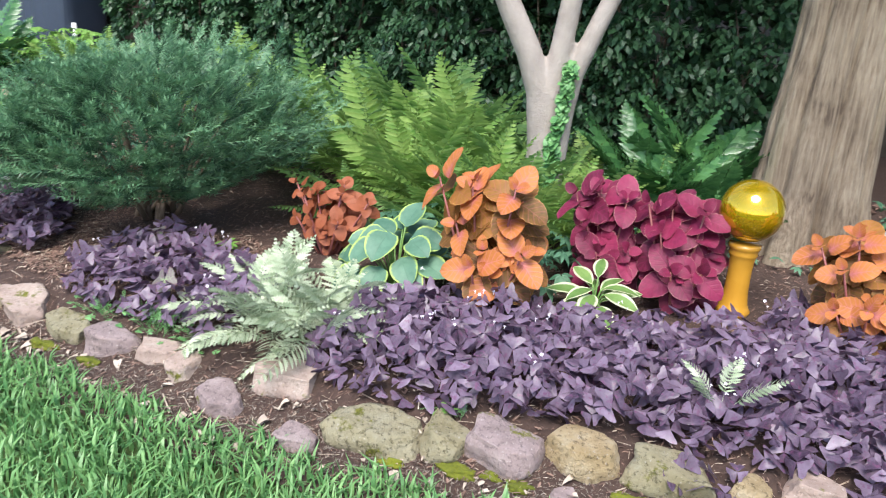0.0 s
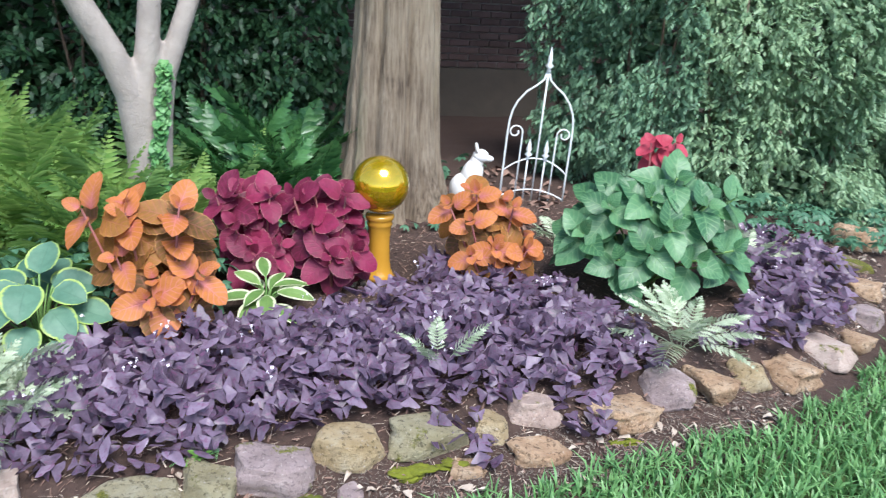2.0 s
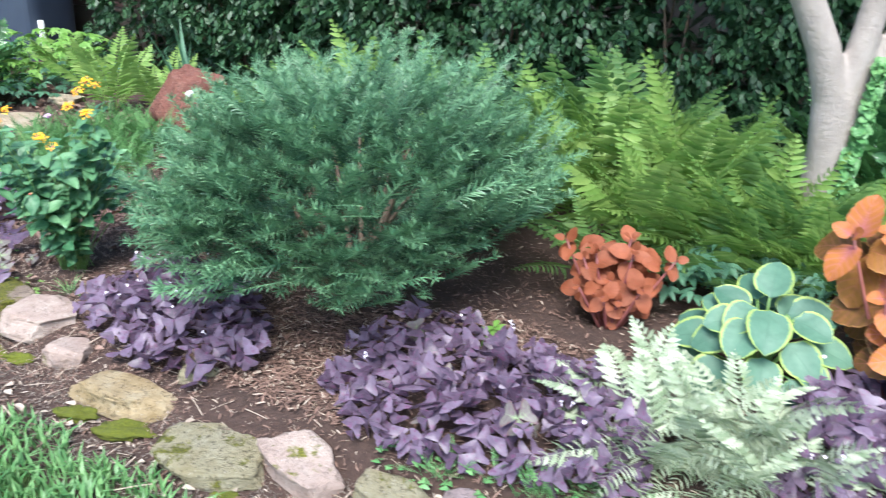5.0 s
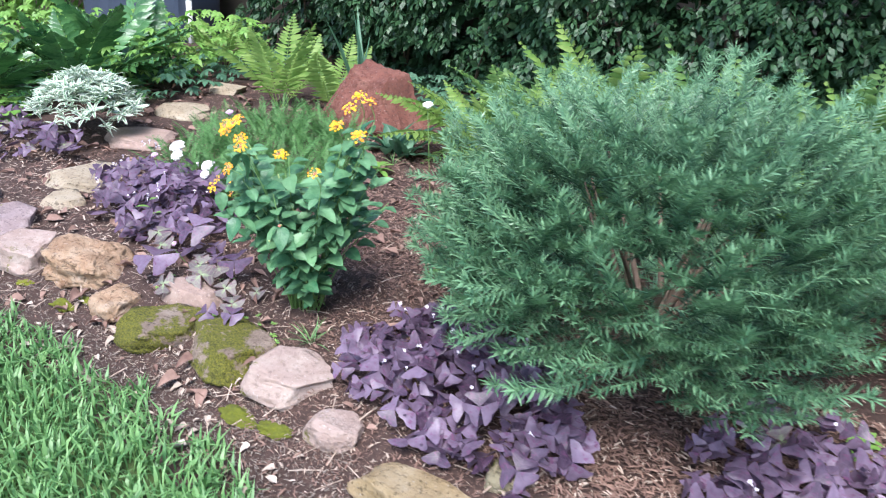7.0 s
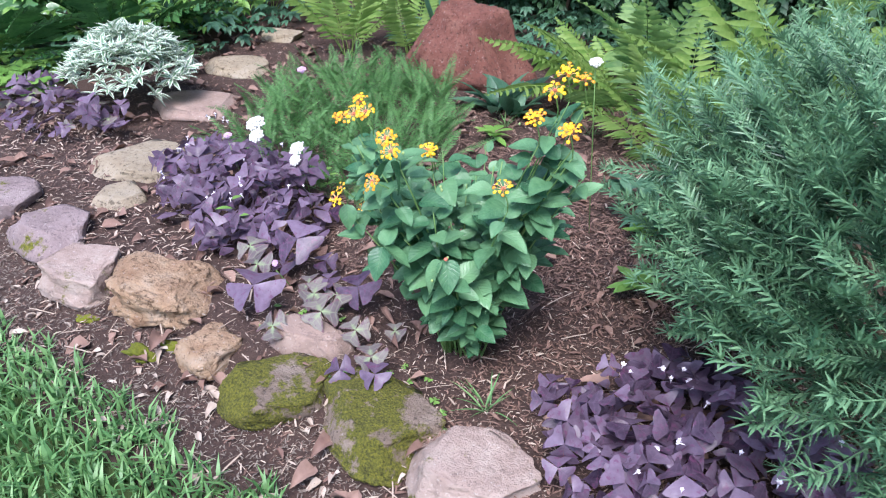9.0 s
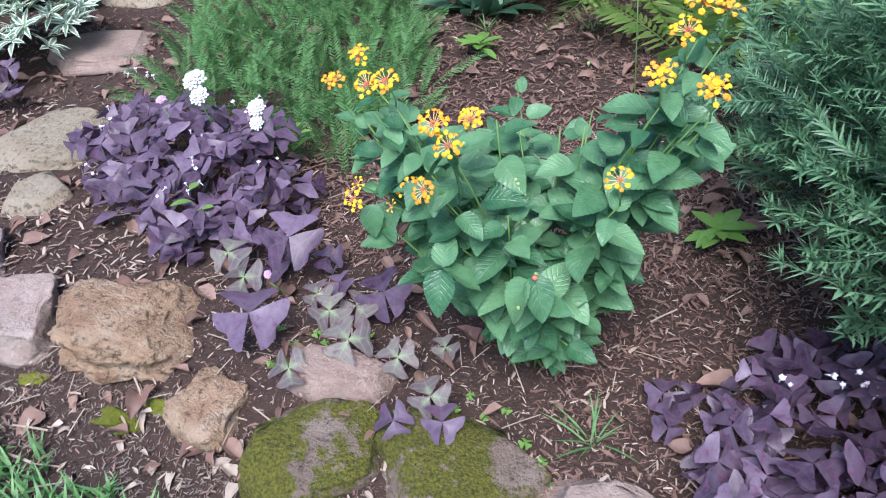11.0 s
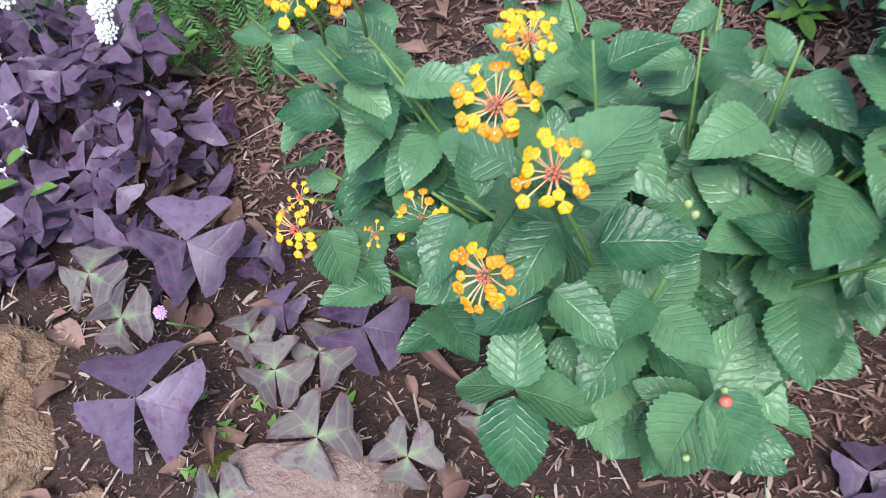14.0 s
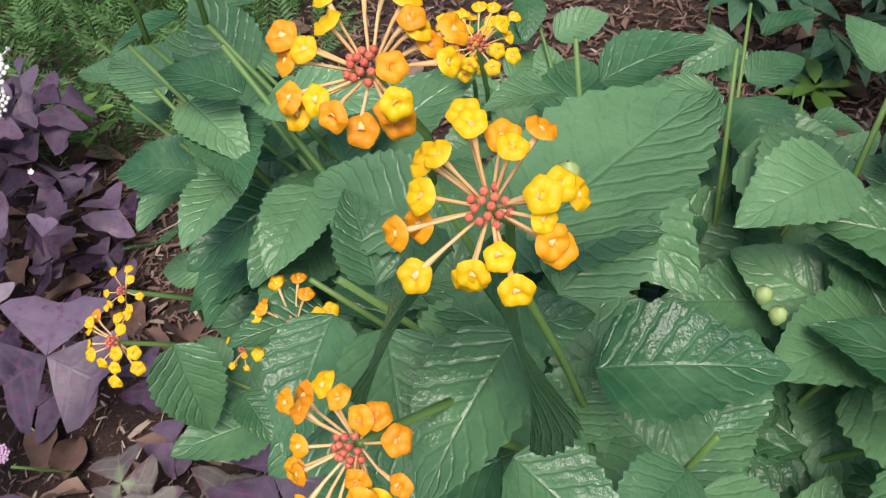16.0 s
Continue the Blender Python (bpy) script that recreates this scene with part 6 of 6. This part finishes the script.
BED = [(-6.2, 3.3), (-5.0, 2.85), (-3.4, 2.5), (-2.3, 2.2), (-0.7, 2.1), (0.9, 2.3), (2.0, 2.65), (3.4, 3.7), (3.4, 4.6), (2.0, 5.4), (0.8, 4.8), (-0.6, 4.0), (-3.6, 6.2), (-6.2, 6.2)]
NEAR = [(-4.5, 2.98), (-3.5, 2.68), (-2.4, 2.4), (-2.2, 3.2), (-2.6, 3.9), (-3.6, 4.3), (-4.3, 3.6)]
SOIL = lambda x, y: not (-4.45 < x < -3.4 and y < 3.5) or rnd(0, 1) < 0.15
strew("mulch_chips", BED, 36000, CHIP, (0.008, 0.034), M["chip"], "loose shredded red-brown bark mulch", "mulch", 0.008, 0.35, SOIL)
strew("mulch_chips", NEAR, 11000, CHIP, (0.005, 0.022), M["chip"], "loose shredded red-brown bark mulch", "mulch", 0.008, 0.35, SOIL)
strew("pale_chips", BED, 3600, CHIP, (0.008, 0.032), M["chip_pale"], "scattered pale wood splinters on the mulch", "mulch", 0.012)
strew("pale_chips", NEAR, 1300, CHIP, (0.005, 0.024), M["chip_pale"], "scattered pale wood splinters on the mulch", "mulch", 0.012)
strew("mulch_chips", [(-4.3, 3.75), (-2.55, 3.5), (-2.9, 5.2), (-4.2, 5.7)], 9000, CHIP, (0.010, 0.036), M["chip"], "loose shredded red-brown bark mulch", "mulch", 0.010)
strew("pale_chips", [(-6.4, 3.55), (-4.8, 3.15), (-4.2, 3.3), (-4.6, 3.6), (-5.4, 4.2), (-6.6, 4.4)], 1500, CHIP, (0.008, 0.036), M["chip_pale"], "scattered pale wood splinters on the mulch", "mulch", 0.012)
strew("pale_chips", BED, 3600, CHIP, (0.004, 0.020), M["chip_pale"], "pale wood splinters along the stone edging", "mulch", 0.010, 0.4, lambda x, y: 0.0 < y - edge(x) < 0.55)
UNDER = [(-2.55, 2.72), (-1.75, 2.58), (-1.65, 3.05), (-1.2, 3.3), (-1.6, 3.5), (-2.4, 3.2)]
strew("mulch_chips", UNDER, 6000, CHIP, (0.010, 0.034), M["chip"], "shredded pinkish-brown bark mulch beside the yew", "mulch", 0.012)
strew("pale_chips", UNDER, 900, CHIP, (0.008, 0.030), M["chip_pale"], "scattered pale wood splinters on the mulch", "mulch", 0.014)
STRAW = leaf(1, 0.05, 2, 1, lambda s: 1.0, 0.06, 0.1)
strew("soil_crumbs", NEAR, 16000, CHIP, (0.003, 0.010), M["litter"], "fine brown bark crumbs and grit on the soil", "mulch", 0.006, 0.6)
strew("soil_crumbs", BED, 12000, CHIP, (0.005, 0.014), M["litter"], "fine brown bark crumbs and grit on the soil", "mulch", 0.006, 0.6)
strew("dry_straws", NEAR, 230, STRAW, (0.03, 0.10), M["chip_pale"], "thin dry straws and twigs on the soil", "leaf litter", 0.012, 0.15)
strew("dead_leaves", [(-6.4, 3.5), (-5, 3.05), (-3.6, 2.7), (-3.0, 2.7), (-2.4, 3.0), (-3.2, 4.8), (-4.2, 5.8), (-6.6, 6.4)], 800, DEAD, (0.03, 0.09), M["litter"], "curled brown dead leaves on the soil", "leaf litter", 0.015, 0.5)
FRONT = lambda x, y: -0.14 < y - edge(x) < 0.18
strew("pale_litter", BED, 420, DEAD, (0.02, 0.055), M["pale_leaf"], "pale bleached leaf litter between the stones and the lawn", "leaf litter", 0.012, 0.4, FRONT)
strew("pale_litter", BED, 420, STRAW, (0.03, 0.11), M["chip_pale"], "pale dry straws and twigs in front of the stones", "leaf litter", 0.012, 0.15, lambda x, y: y - edge(x) < 0.30)
strew("dirt_crumbs", BED, 26000, CHIP, (0.005, 0.018), M["dirt"], "grey-brown grit in the gutter beside the lawn", "soil", 0.006, 0.5, FRONT)
strew("pale_grit", NEAR, 3500, CHIP, (0.004, 0.013), M["pale_leaf"], "pale grit and wood flecks in the bare soil", "mulch", 0.009, 0.5)
strew("dead_leaves", NEAR, 30, DEAD, (0.03, 0.055), M["litter"], "curled brown dead leaves on the soil", "leaf litter", 0.012, 0.4)
CORNER = [(3.2, 3.5), (4.2, 4.2), (5.8, 5.4), (5.4, 5.9), (4.2, 4.9), (3.2, 4.6)]
strew("mulch_chips", CORNER, 5000, CHIP, (0.008, 0.03), M["chip"], "loose shredded red-brown bark mulch", "mulch", 0.008)
strew("pale_litter", CORNER, 500, DEAD, (0.02, 0.06), M["pale_leaf"], "pale bleached leaf litter below the shrub", "leaf litter", 0.012, 0.4)
strew("dead_leaves", [(1.2, 4.6), (2.2, 4.5), (2.2, 5.9), (1.0, 6.6)], 160, DEAD, (0.05, 0.10), M["litter"], "brown dead leaves below the trellis", "leaf litter", 0.012, 0.4)


def lawn_blades(poly, per_m2, name, h=(0.05, 0.10), w=0.0095):
    xs, ys = [q[0] for q in poly], [q[1] for q in poly]
    area = (max(xs) - min(xs)) * (max(ys) - min(ys))
    n = int(area * per_m2)
    x, y = rng.uniform(min(xs), max(xs), n), rng.uniform(min(ys), max(ys), n)
    e = np.interp(x, EDGE_X, EDGE_Y) - 0.07 + 0.05 * np.sin(x * 9) * np.sin(x * 23 + 1)
    ok = (y < e) & np.array([inside(a, b, poly) for a, b in zip(x, y)])
    x, y = x[ok], y[ok]
    n = len(x)
    a, ln = rng.uniform(0, 6.283, n), rng.uniform(*h, n)
    lean = rng.uniform(0.15, 0.95, n)
    ww = rng.uniform(0.6, 1.25, n) * w / 2
    dx, dy = np.cos(a), np.sin(a)
    px, py = -dy * ww, dx * ww
    V = np.empty((n, 5, 3))
    for i, (s, k) in enumerate(((0, 0.8), (0.5, 1.0))):
        cx, cy = x + dx * ln * lean * s * s, y + dy * ln * lean * s * s
        z = -0.03 + ln * s * (1 - 0.25 * lean * s)
        V[:, i * 2] = np.stack([cx - px * k, cy - py * k, z], 1)
        V[:, i * 2 + 1] = np.stack([cx + px * k, cy + py * k, z], 1)
    V[:, 4] = np.stack([x + dx * ln * lean, y + dy * ln * lean, -0.03 + ln * (1 - 0.45 * lean)], 1)
    base = np.arange(n) * 5
    F = [t for b in base.tolist() for t in ((b, b + 1, b + 3, b + 2), (b + 2, b + 3, b + 4))]
    UV = np.tile(np.array([(0, 0), (1, 0), (0, 0.5), (1, 0.5), (0.5, 1.0)]), (n, 1))
    single(name, mesh(name, V.reshape(-1, 3), F, M["grass"], UV), Matrix(), "thick bright green lawn grass", "grass", kind="stuff")


lawn_blades([(-7.5, 1.6), (-2.0, 0.9), (-0.2, 0.9), (2.4, 1.6), (6, 2.4), (7, 6), (3, 4), (-7.5, 4)], 4200, "grass")
lawn_blades([(-9, -2), (9, -2), (9, 6.5), (7, 6), (6, 2.4), (2.4, 1.6), (-0.2, 0.9), (-2.0, 0.9), (-7.5, 1.6), (-9, 4)], 380, "rough_grass", (0.05, 0.09), 0.012)
